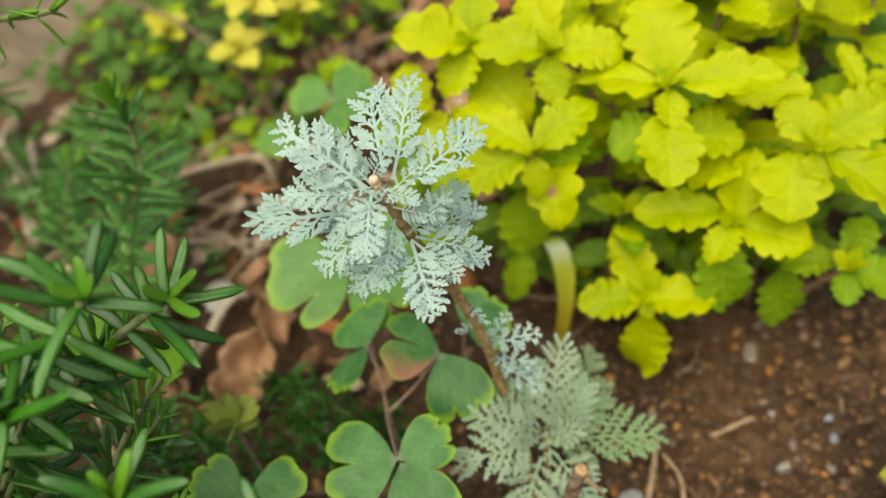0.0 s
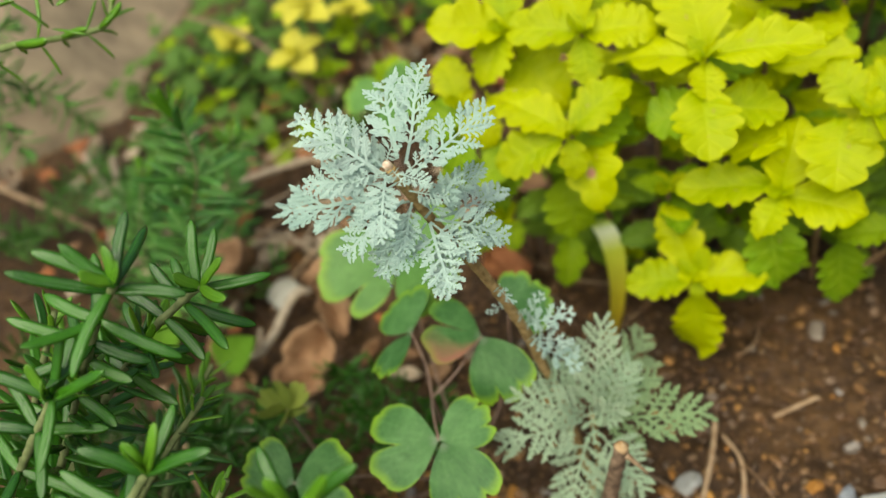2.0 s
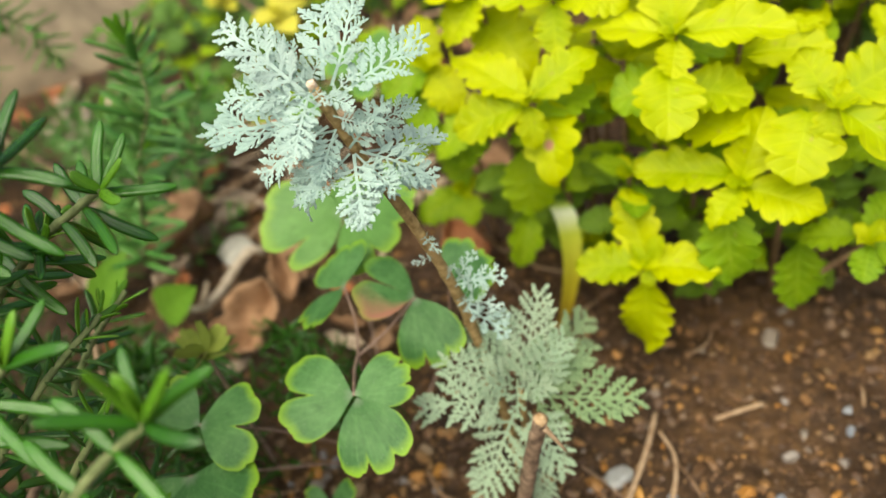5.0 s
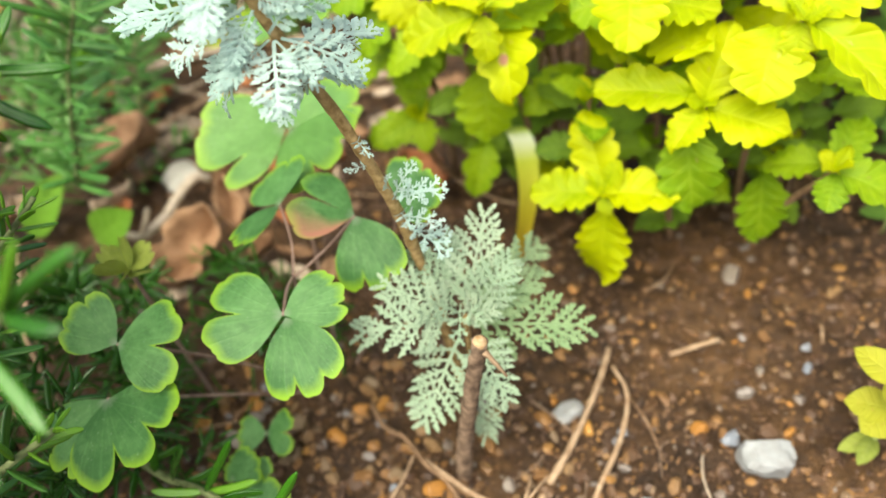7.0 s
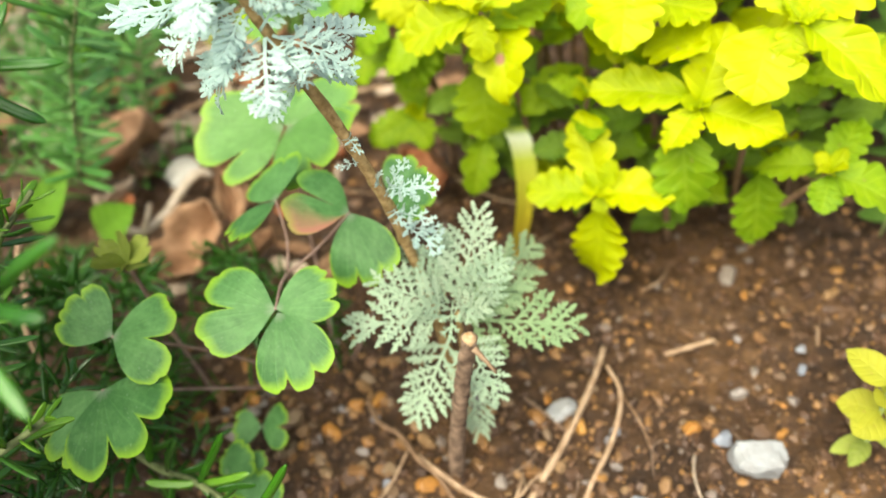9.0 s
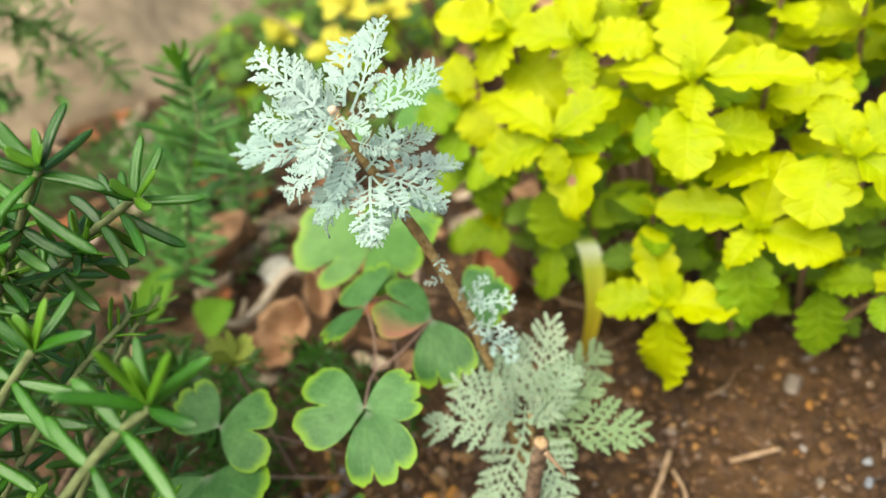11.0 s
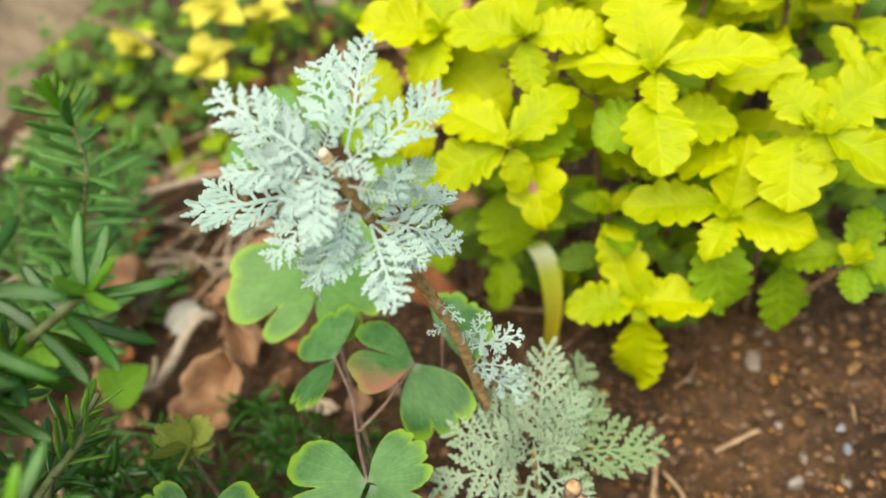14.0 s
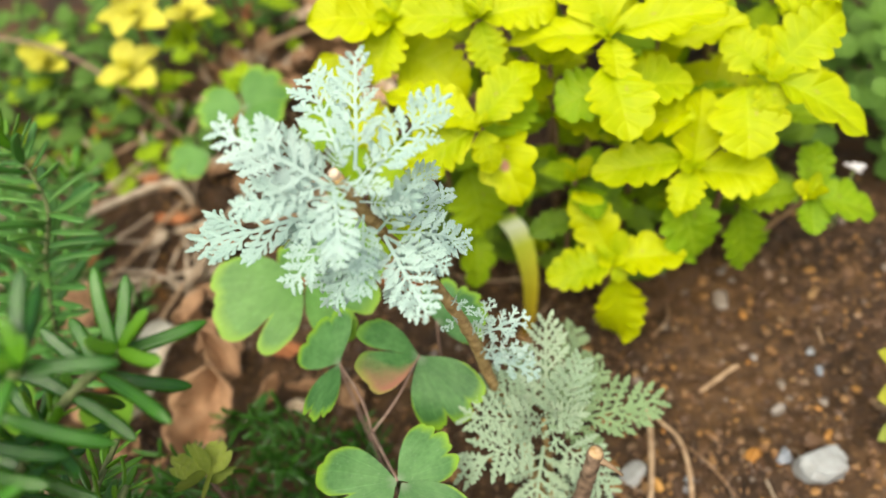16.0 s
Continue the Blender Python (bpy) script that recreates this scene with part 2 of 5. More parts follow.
def litter(name, low, high, vein):
    m, nt, b = material(name, 0.75, 0.25)
    u, v = leaf_uv(nt)
    au = maths(nt, "ABSOLUTE", u)
    side = maths(nt, "MULTIPLY", maths(nt, "SUBTRACT", v, maths(nt, "MULTIPLY", au, 0.25)), 8.0)
    tri = maths(nt, "ABSOLUTE", maths(nt, "SUBTRACT", maths(nt, "FRACT", side), 0.5))
    line = maths(nt, "MAXIMUM", maths(nt, "LESS_THAN", tri, 0.06), maths(nt, "LESS_THAN", au, 0.035))
    n1, n2, n3 = noise_of(nt, 4.0, 6.0), noise_of(nt, 22.0, 5.0), noise_of(nt, 1.6, 3.0)
    tone = maths(nt, "ADD", maths(nt, "MULTIPLY", n1, 0.5), maths(nt, "ADD", maths(nt, "MULTIPLY", n3, 0.35), maths(nt, "MULTIPLY", random_of(nt), 0.15)))
    col = ramp(nt, tone, [(0.36, low), (0.62, high)])
    col = mix(nt, maths(nt, "MULTIPLY", line, 0.35), col, vein)
    spots = ramp(nt, n2, [(0.60, (0, 0, 0)), (0.72, (1, 1, 1))])
    col = mix(nt, maths(nt, "MULTIPLY", spots, 0.55), col, tuple(c * 0.35 for c in low))
    nt.links.new(col, b.inputs["Base Color"])
    bump(nt, b, maths(nt, "ADD", maths(nt, "MULTIPLY", line, 0.5), n2), 0.5, 0.0008)
    return m


DRY = litter("dry_leaf", (0.15, 0.078, 0.038), (0.40, 0.245, 0.14), (0.34, 0.18, 0.10))
DRY_PALE = litter("pale_dry_leaf", (0.30, 0.22, 0.15), (0.58, 0.48, 0.36), (0.6, 0.5, 0.4))
HUSK = litter("papery_husk", (0.33, 0.32, 0.27), (0.52, 0.51, 0.45), (0.5, 0.48, 0.42))
DRY_RED = litter("rusty_dry_leaf", (0.20, 0.065, 0.025), (0.42, 0.17, 0.07), (0.45, 0.22, 0.12))
DRY_STALK = bark("dry_stalk", (0.28, 0.21, 0.14), (0.52, 0.43, 0.33), 180)
CREAM = bark("cream_stalk", (0.33, 0.265, 0.19), (0.56, 0.47, 0.36), 220)
BOULDER = bark("sandstone", (0.17, 0.132, 0.09), (0.38, 0.30, 0.20), 38, 0.9)
BRICK = bark("pink_brick", (0.50, 0.27, 0.19), (0.72, 0.45, 0.34), 60, 0.85)
PETAL = bark("white_petal", (0.55, 0.52, 0.54), (0.74, 0.74, 0.76), 300)


def soil_material():
    m, nt, b = material("soil", 0.62, 0.28)
    n1, n2, n3 = noise_of(nt, 14.0, 6.0), noise_of(nt, 160.0, 6.0, rough=0.7), noise_of(nt, 900.0, 3.0)
    tone = maths(nt, "ADD", maths(nt, "MULTIPLY", n1, 0.55), maths(nt, "MULTIPLY", n2, 0.5))
    col = ramp(nt, tone, [(0.38, (0.012, 0.0062, 0.0028)), (0.52, (0.050, 0.0255, 0.0100)), (0.68, (0.145, 0.077, 0.030))])
    nt.links.new(col, b.inputs["Base Color"])
    wet = maths(nt, "MULTIPLY_ADD", n2, 0.6, 0.22)
    nt.links.new(wet, b.inputs["Roughness"])
    bump(nt, b, maths(nt, "ADD", n2, maths(nt, "MULTIPLY", n3, 0.5)), 0.9, 0.002)
    return m


def grit_material(name, stops, island=True, rough=0.5, dirty=1.0):
    m, nt, b = material(name, rough, 0.45)
    r = nt.nodes.new("ShaderNodeNewGeometry").outputs["Random Per Island"] if island else random_of(nt)
    col = ramp(nt, r, stops)
    n1, n2 = (noise_of(nt, 350.0, 5.0), noise_of(nt, 90.0, 4.0)) if island else (noise_of(nt, 5.0, 6.0), noise_of(nt, 1.6, 4.0))
    dirt = ramp(nt, n2, [(0.45, (0, 0, 0)), (0.68, (1, 1, 1))])
    col = mix(nt, maths(nt, "MULTIPLY_ADD", n1, 0.9 * dirty, -0.05 * dirty), col, (0.08, 0.04, 0.02))
    col = mix(nt, maths(nt, "MULTIPLY", dirt, 0.5 * dirty), col, (0.09, 0.045, 0.022))
    nt.links.new(col, b.inputs["Base Color"])
    bump(nt, b, n1, 0.5, 0.0006)
    return m


SOIL = soil_material()
GRIT = grit_material("soil_grit", [(0.0, (0.04, 0.02, 0.01)), (0.35, (0.11, 0.056, 0.025)), (0.60, (0.27, 0.14, 0.05)), (0.82, (0.46, 0.23, 0.05)), (0.93, (0.16, 0.14, 0.12)), (1.0, (0.30, 0.27, 0.23))])
OCHRE = grit_material("ochre_pebble", [(0.0, (0.36, 0.17, 0.04)), (0.35, (0.22, 0.12, 0.05)), (0.6, (0.38, 0.22, 0.08)), (0.8, (0.30, 0.22, 0.13)), (1.0, (0.16, 0.09, 0.045))], False)
CLOD = grit_material("soil_clod", [(0.0, (0.020, 0.0095, 0.0045)), (0.5, (0.062, 0.031, 0.013)), (0.85, (0.13, 0.070, 0.03)), (1.0, (0.20, 0.115, 0.055))], True, 0.55)
ORANGE = grit_material("orange_pebble", [(0.0, (0.50, 0.22, 0.03)), (0.5, (0.44, 0.19, 0.035)), (1.0, (0.56, 0.29, 0.06))], False, 0.4, 0.7)
BLUE_GREY = grit_material("blue_grey_pebble", [(0.0, (0.25, 0.30, 0.36)), (1.0, (0.32, 0.36, 0.40))], False, 0.5, 0.7)
GREY = grit_material("grey_pebble", [(0.0, (0.28, 0.27, 0.26)), (0.5, (0.34, 0.30, 0.25)), (1.0, (0.22, 0.26, 0.31))], False)
WHITE_STONE = grit_material("white_stone", [(0.0, (0.36, 0.39, 0.40)), (1.0, (0.38, 0.39, 0.37))], False, 0.8, 0.55)


# ---- building blocks ----
rng = random.Random(7)


def mm(x, y, z):
    return Vector((x, y, z)) / 1000


def mesh_of(name, verts, faces, uvs=None, smooth=True):
    me = bpy.data.meshes.new(name)
    me.from_pydata([tuple(v) for v in verts], [], faces)
    if uvs:
        layer = me.uv_layers.new(name="uv")
        for loop in me.loops:
            layer.data[loop.index].uv = uvs[loop.vertex_index]
    if smooth:
        me.polygons.foreach_set("use_smooth", [True] * len(me.polygons))
    me.update()
    return me


def link(name, me, mat, parent=None, m=None, label=""):
    """One mesh object, as a part of its parent where there is one."""
    if mat and not me.materials:
        me.materials.append(mat)
    ob = new(name, me)
    if m is not None:
        ob.matrix_basis = m
    if parent is not None:
        ob.parent = parent
    if mat and me.materials[0] != mat:
        ob.material_slots[0].link = "OBJECT"
        ob.material_slots[0].material = mat
    return tagged(ob, label)


def thing(name, label, category, group="", kind=""):
    return tagged(new(name), label, category, group, kind)


def lay(base, tip, width=1.0, face=(0, -0.35, 1), roll=0.0, lift=1.0):
    """The pose and scale of a unit leaf that grows from base to tip with its upper side towards face. width: its breadth over its length."""
    y = Vector(tip) - Vector(base)
    size = y.length
    y.normalize()
    z = Vector(face)
    z = z - y * z.dot(y)
    if z.length < 0.05:
        z = Vector((0, -1, 0.2)) - y * Vector((0, -1, 0.2)).dot(y)
    z.normalize()
    z = Matrix.Rotation(radians(roll), 3, y) @ z
    x = y.cross(z)
    turn = Matrix((x, y, z)).transposed().to_4x4()
    return Matrix.Translation(base) @ turn @ Matrix.Diagonal((size * width, size, size * lift, 1))


def curve_points(points, steps=6):
    """A smooth line through some points."""
    p = [points[0] * 2 - points[1], *points, points[-1] * 2 - points[-2]]
    out = []
    for a, b, c, d in zip(p, p[1:], p[2:], p[3:]):
        for k in range(steps):
            t = k / steps
            out.append(0.5 * (2 * b + (c - a) * t + (2 * a - 5 * b + 4 * c - d) * t * t + (3 * b - a - 3 * c + d) * t ** 3))
    return out + [points[-1]]


def tube(name, points, r0, r1, sides=8, wobble=0.0, steps=6, knots=0.0, seed=1, flat=1.0):
    """A tapered stalk with closed, slightly domed ends."""
    pts = curve_points([Vector(p) for p in points], steps)
    rr = random.Random(seed)
    verts, faces, n = [], [], len(pts)
    side = Vector((0.37, 0.21, 0.9))
    for i, p in enumerate(pts):
        d = (pts[min(i + 1, n - 1)] - pts[max(i - 1, 0)]).normalized()
        a = side.cross(d).normalized()
        b = d.cross(a)
        r = (r0 + (r1 - r0) * i / (n - 1)) * (1 + knots * (i % 5 == 2))
        for k in range(sides):
            q = 2 * math.pi * k / sides
            w = r * (1 + rr.uniform(-wobble, wobble))
            verts.append(p + a * math.cos(q) * w + b * math.sin(q) * w * flat)
    for i in range(n - 1):
        for k in range(sides):
            j = (k + 1) % sides
            faces.append((i * sides + k, i * sides + j, (i + 1) * sides + j, (i + 1) * sides + k))
    for i, s in ((0, -1), (n - 1, 1)):
        d = (pts[1] - pts[0] if i == 0 else pts[-1] - pts[-2]).normalized()
        verts.append(pts[i] + d * s * (r0 if i == 0 else r1) * 0.25)
        c = len(verts) - 1
        for k in range(sides):
            f = (i * sides + k, i * sides + (k + 1) % sides, c)
            faces.append(f if i else f[::-1])
    return mesh_of(name, verts, faces)


def blade(name, rows, cols, breadth, height):
    """A leaf blade from (0, 0) to (0, 1). breadth(v): half breadth; height(u, v): its relief."""
    verts, uvs, faces = [], [], []
    for i in range(rows + 1):
        v = i / rows
        w = breadth(v)
        for j in range(cols + 1):
            u = 2 * j / cols - 1
            verts.append((u * w, v, height(u, v)))
            uvs.append((j / cols, v))
    for i in range(rows):
        for j in range(cols):
            a = i * (cols + 1) + j
            faces.append((a, a + 1, a + cols + 2, a + cols + 1))
    return mesh_of(name, verts, faces, uvs)


# ---- leaves ----
def golden_blade(seed):
    """A broad-based leaf with a few large rounded teeth a side, quilted between its veins, its edges a little raised and its tip bent down."""
    rr = random.Random(seed)
    lobed = seed % 3 == 2
    teeth, arch, keel, ph = 3 if lobed else 5 + seed % 2, rr.uniform(0.0, 0.07), rr.uniform(0.04, 0.17), rr.uniform(0, 1)
    bend, wide, peak = rr.uniform(0.12, 0.42), rr.uniform(0.92, 1.06), rr.uniform(0.86, 1.12) * (0.8 if lobed else 1)
    tw = rr.uniform(-0.14, 0.14)

    def breadth(v):
        body = math.sin(math.pi * v ** peak) ** 0.52 if 0 < v < 1 else 0.0
        saw = (teeth * (v + 0.02 * math.sin(13 * v + seed)) + ph) % 1
        x = saw / 0.62 - 1 if saw < 0.62 else (saw - 0.62) / 0.38
        tooth = 1 - (0.31 if lobed else 0.25) * abs(x) ** 2.2 * min(1, max(0, (v - 0.16) / 0.12))
        neck = 0.55 + 0.45 * min(1.0, v / 0.3)
        return max(0.12 if v < 0.12 else 0.012, body * 0.60 * wide * tooth * neck)

    def height(u, v):
        side = ((v - 0.26 * abs(u)) * teeth + ph) % 1
        quilt = 0.007 * abs(math.sin(math.pi * side)) * min(1, 3 * abs(u)) * math.sin(math.pi * v)
        wave = 0.045 * math.sin(7 * v + 2.5 * u + seed) * abs(u)
        return arch * 4 * v * (1 - v) + keel * abs(u) * (1 - 0.5 * v) * 0.6 + quilt - bend * max(0.0, v - 0.45) ** 2 + wave * math.sin(math.pi * v) + tw * u * v
    return blade("golden_leaf", 64, 12, breadth, height)


GOLDEN = [golden_blade(s) for s in range(7)]


def oval_blade(seed, fat=0.5, rows=12, cols=6):
    rr = random.Random(seed)
    arch, cup = rr.uniform(0.0, 0.1), rr.uniform(0.05, 0.2)

    def breadth(v):
        return max(0.01, fat * math.sin(math.pi * v ** 0.8) ** 0.7)
    return blade("oval_leaf", rows, cols, breadth, lambda u, v: arch * 4 * v * (1 - v) + cup * u * u * math.sin(math.pi * v) * 0.5)


OVAL = [oval_blade(s, 0.36) for s in range(3)]
ROUND = [oval_blade(s + 9, 0.48, 8, 4) for s in range(3)]


def fan_blade(seed, spread=48, clefts=2, deep=0.12, slit=0.05, cuts=None):
    """A columbine leaflet: a fan with rounded corners, clefts between its lobes and shallow rounded teeth."""
    rr = random.Random(seed)
    n, rows, span = 84, 10, radians(spread + rr.uniform(-2, 2))
    if cuts:
        cleft = cuts
    elif clefts == 1:
        cleft = [(rr.uniform(-0.08, 0.08), deep), (0.55, 0.04), (-0.6, 0.04)]
    else:
        cleft = [(-0.36 + rr.uniform(-0.08, 0.08), deep * rr.uniform(0.6, 1.0)), (0.32 + rr.uniform(-0.1, 0.1), deep * rr.uniform(0.8, 1.4))]
    verts, uvs, faces = [], [], []
    w1, w2 = rr.uniform(0, 6), rr.uniform(0, 6)
    for i in range(rows + 1):
        f = i / rows
        for j in range(n + 1):
            s = 2 * j / n - 1
            a = s * (span + 0.10 * math.sin(math.pi * f ** 0.8))
            r = 1 - 0.40 * abs(s) ** 4.2 - sum(d * math.exp(-(abs(s - c) / slit) ** 1.4) + d * 0.3 * math.exp(-((s - c) / 0.17) ** 2) for c, d in cleft)
            r *= 0.95 + 0.064 * abs(math.sin(4.9 * s + w1)) ** 0.55 + 0.008 * math.sin(23 * s + w2)
            r *= f
            x, y = math.sin(a) * r * 1.05, math.cos(a) * r
            z = 0.08 * r * r * math.sin(2.4 * a + w2) + 0.14 * r * (1 - r) - 0.05 * s * s * r + 0.03 * r * r * math.sin(3 * s + 4 * r + w1)
            verts.append((x, y, z))
            uvs.append((j / n, f))
    for i in range(rows):
        for j in range(n):
            a = i * (n + 1) + j
            faces.append((a, a + 1, a + n + 2, a + n + 1))
    return mesh_of("leaflet", verts, faces, uvs)


FAN = [fan_blade(s) for s in range(4)] + [fan_blade(11, 54, 1, 0.34)]
TORN = fan_blade(17, 50, 1, 0.6, 0.026)
BROAD = fan_blade(23, 68, 2, 0.26)
CLOVEN = fan_blade(29, 62, cuts=[(-0.42, 0.36), (0.35, 0.06)])


def needle(seed, bend, rows=16, sides=10):
    """A rosemary leaf: a narrow, straight-sided, blunt blade with rolled edges and a grooved upper side."""
    ring = [(-1.0, -0.05), (-0.72, 0.42), (-0.3, 0.5), (0.0, 0.34), (0.3, 0.5), (0.72, 0.42), (1.0, -0.05), (0.55, -0.4), (0.0, -0.3), (-0.55, -0.4)]
    if sides == 6:
        ring = [(-1.0, 0.0), (-0.5, 0.5), (0.0, 0.3), (0.5, 0.5), (1.0, 0.0), (0.0, -0.35)]
    verts, uvs, faces = [], [], []
    rr = random.Random(seed)
    sway, fat = rr.uniform(-0.03, 0.03), rr.uniform(0.92, 1.06)
    for i in range(rows + 1):
        v = 1 - (1 - i / rows) ** 1.45
        w = 0.062 * fat * min(1.0, 0.5 + 2.2 * v) * max(0.10, 1 - max(0, (v - 0.68) / 0.32) ** 2.8) ** 0.6
        for k, (x, z) in enumerate(ring):
            verts.append((x * w + sway * math.sin(math.pi * v), v, z * w * 1.25 + bend * 4 * v * (1 - v)))
            uvs.append((0.5 + x / 2 if k < (7 if sides == 10 else 5) else 0.95, v))
    m = len(ring)
    for i in range(rows):
        for k in range(m):
            j = (k + 1) % m
            faces.append((i * m + k, i * m + j, (i + 1) * m + j, (i + 1) * m + k))
    faces += [tuple(range(m))[::-1], tuple(rows * m + k for k in range(m))]
    return mesh_of("needle", verts, faces, uvs)


NEEDLES = [needle(s, b) for s, b in enumerate((0.0, 0.015, 0.035, -0.02))]
SLIM = [needle(s, b, 5, 6) for s, b in enumerate((0.01, 0.04))]


def feather(seed, pairs, teeth, longest, stalk, fold, arch, lobe=0.30, broad=1.0, first=0.22, start=0.16, swell=0.55, wing=1.0, taper=0.55, stray=6):
    """A silvery leaf, cut twice into small round-tipped lobes along winged axes."""
    rr = random.Random(seed)
    verts, faces = [], []
    line = [(0.0, 1.0, 0), (0.35, 0.82, 0), (0.62, 0.9, 1), (0.80, 1.0, 1), (0.93, 0.72, 1), (1.0, 0.26, 1)]

    def tongue(p, d, size, w0, w1, up, tilt=0.0):
        d = d.normalized()
        s = Vector((d.y, -d.x, tilt))
        rim = [(f, -w * (w1 if k else w0)) for f, w, k in line] + [(f, w * (w1 if k else w0)) for f, w, k in reversed(line)]
        n = len(rim)
        for side, rise in ((1, 0.5), (-1, -0.35)):
            k = len(verts)
            for f, w in rim:
                verts.append(p + d * size * f + s * w + Vector((0, 0, up * f * f - 0.005 * (side < 0))))
            for f in (0.3, 0.72):
                verts.append(p + d * size * f + Vector((0, 0, max(w0, w1) * rise + up * f * f)))
            for a in range(n):
                c = (a + 1) % n
                near = n + (rim[a][0] + rim[c][0] > 1.0)
                faces.append((k + a, k + c, k + near) if side > 0 else (k + c, k + a, k + near))
                if rim[a][0] <= 0.5 < rim[c][0] or rim[c][0] <= 0.5 < rim[a][0]:
                    faces.append((k + c, k + n + 1, k + n) if (rim[a][0] < rim[c][0]) == (side > 0) else (k + c, k + n, k + n + 1))

    tongue(Vector((0, 0, 0)), Vector((0, 1, 0)), 0.96, 0.016, 0.017, 0)
    space = (0.93 - stalk) / (pairs - 1)
    for i in range(pairs):
        f = i / (pairs - 1)
        at = stalk + (0.93 - stalk) * f
        reach = longest * (0.46 + 0.54 * math.sin(math.pi * min(1.0, start + swell * f))) * (1 - taper * f ** 3.0)
        for s in (-1, 1):
            ang = radians(54 - 26 * f + rr.uniform(-stray, stray))
            d = Vector((s * math.sin(ang), math.cos(ang), 0))
            p0 = Vector((0, at + rr.uniform(-0.14, 0.14) * space, 0))
            size = reach * rr.uniform(0.88, 1.12)
            rise, tilt = rr.uniform(-0.07, 0.12), rr.uniform(-0.35, 0.35)
            tongue(p0, d, size, 0.0125 * broad * wing, 0.0165 * broad * wing, rise)
            m = max(2, round(teeth * (1 - 0.38 * f)))
            for j in range(m):
                g = first + (0.86 - first) * j / max(1, m - 0.4)
                for q in (-1, 1):
                    way = Matrix.Rotation(q * radians(50 - 16 * g + rr.uniform(-8, 8)), 3, "Z") @ d
                    l = size * lobe * (1.12 - 0.5 * abs(g - 0.44)) * (1 - 0.3 * (g > 0.7)) * rr.uniform(0.85, 1.15)
                    here = p0 + d * size * (g + 0.035 * q) + Vector((0, 0, rise * g * g))
                    tongue(here, way, l, 0.0108 * broad, 0.0125 * broad, rr.uniform(0.0, 0.03) + q * s * tilt * 0.04, tilt)
    out = []
    for v in verts:
        out.append((v.x, v.y, v.z + fold * abs(v.x) + arch * 4 * v.y * (1 - v.y) - 0.10 * max(0, v.y - 0.6) ** 2 + 0.015 * math.sin(11 * v.y + seed)))
    return mesh_of("feather", out, faces)


PLUMES = [feather(s, 8 - s % 2, 5, 0.31, 0.20, 0.11, a, 0.22, 1.25, 0.26, wing=0.8) for s, a in enumerate((0.05, 0.10, -0.03, 0.13, 0.0))]
FERNS = [feather(s + 20, 8, 5, 0.36, 0.12, 0.10, a, 0.185, 1.25, 0.2, 0.42, 0.34, 1.0, 0.38, 10) for s, a in enumerate((0.06, 0.12, 0.0, 0.16))]
SPRIGS = [feather(s + 40, 4, 3, 0.34, 0.24, 0.2, a, 0.32, 1.45) for s, a in enumerate((0.05, 0.12))]


def stone(name, seed, lumps=0.16, detail=3, chips=9):
    """A worn stone of unit size, with flats and dents."""
    bm = bmesh.new()
    bmesh.ops.create_icosphere(bm, subdivisions=detail, radius=0.5)
    o = Vector((seed * 3.1, seed * 1.7, seed))
    for v in bm.verts:
        n = v.co.normalized()
        v.co *= 1 + lumps * 1.6 * noise.noise(n * 1.3 + o) + lumps * 0.6 * noise.noise(n * 3.4 + o)
    rr = random.Random(seed)
    for _ in range(chips):
        n = Vector((rr.gauss(0, 1), rr.gauss(0, 1), rr.gauss(0, 1))).normalized()
        d = rr.uniform(0.26, 0.42)
        for v in bm.verts:
            over = v.co.dot(n) - d
            if over > 0:
                v.co -= n * over * 0.9
    me = bpy.data.meshes.new(name)
    bm.to_mesh(me)
    bm.free()
    me.polygons.foreach_set("use_smooth", [True] * len(me.polygons))
    if chips:
        me.set_sharp_from_angle(angle=radians(16))
    return me


STONES = [stone("pebble", s) for s in range(6)]


# ---- ground ----
def ground_height(x, y):
    h = 3.5 * noise.noise(Vector((x * 9, y * 9, 0))) + 2.4 * noise.noise(Vector((x * 38, y * 38, 4))) + 2.4 * noise.noise(Vector((x * 120, y * 120, 8))) + 1.3 * noise.noise(Vector((x * 230, y * 230, 12)))
    return h / 1000 * min(1.0, 0.6 / max(0.6, abs(x) + abs(y - 0.25)))


def axis(lo, hi, step):
    """Even steps between lo and hi, then ever longer ones out to the horizon."""
    mid = [lo + step * i for i in range(int((hi - lo) / step) + 1)]
    out, d = [], step
    while d < 300:
        d *= 1.6
        out.append(d)
    return [lo - d for d in reversed(out)] + mid + [hi + d for d in out]


def build_ground():
    xs, ys = axis(-0.42, 0.34, 0.0025), axis(0.0, 0.62, 0.0025)
    verts = [(x, y, ground_height(x, y)) for y in ys for x in xs]
    n = len(xs)
    faces = [(j * n + i, j * n + i + 1, (j + 1) * n + i + 1, (j + 1) * n + i) for j in range(len(ys) - 1) for i in range(n - 1)]
    return tagged(link("ground", mesh_of("ground", verts, faces), SOIL), "damp dark brown garden soil with fine grit", "soil", "", "structure")


build_ground()


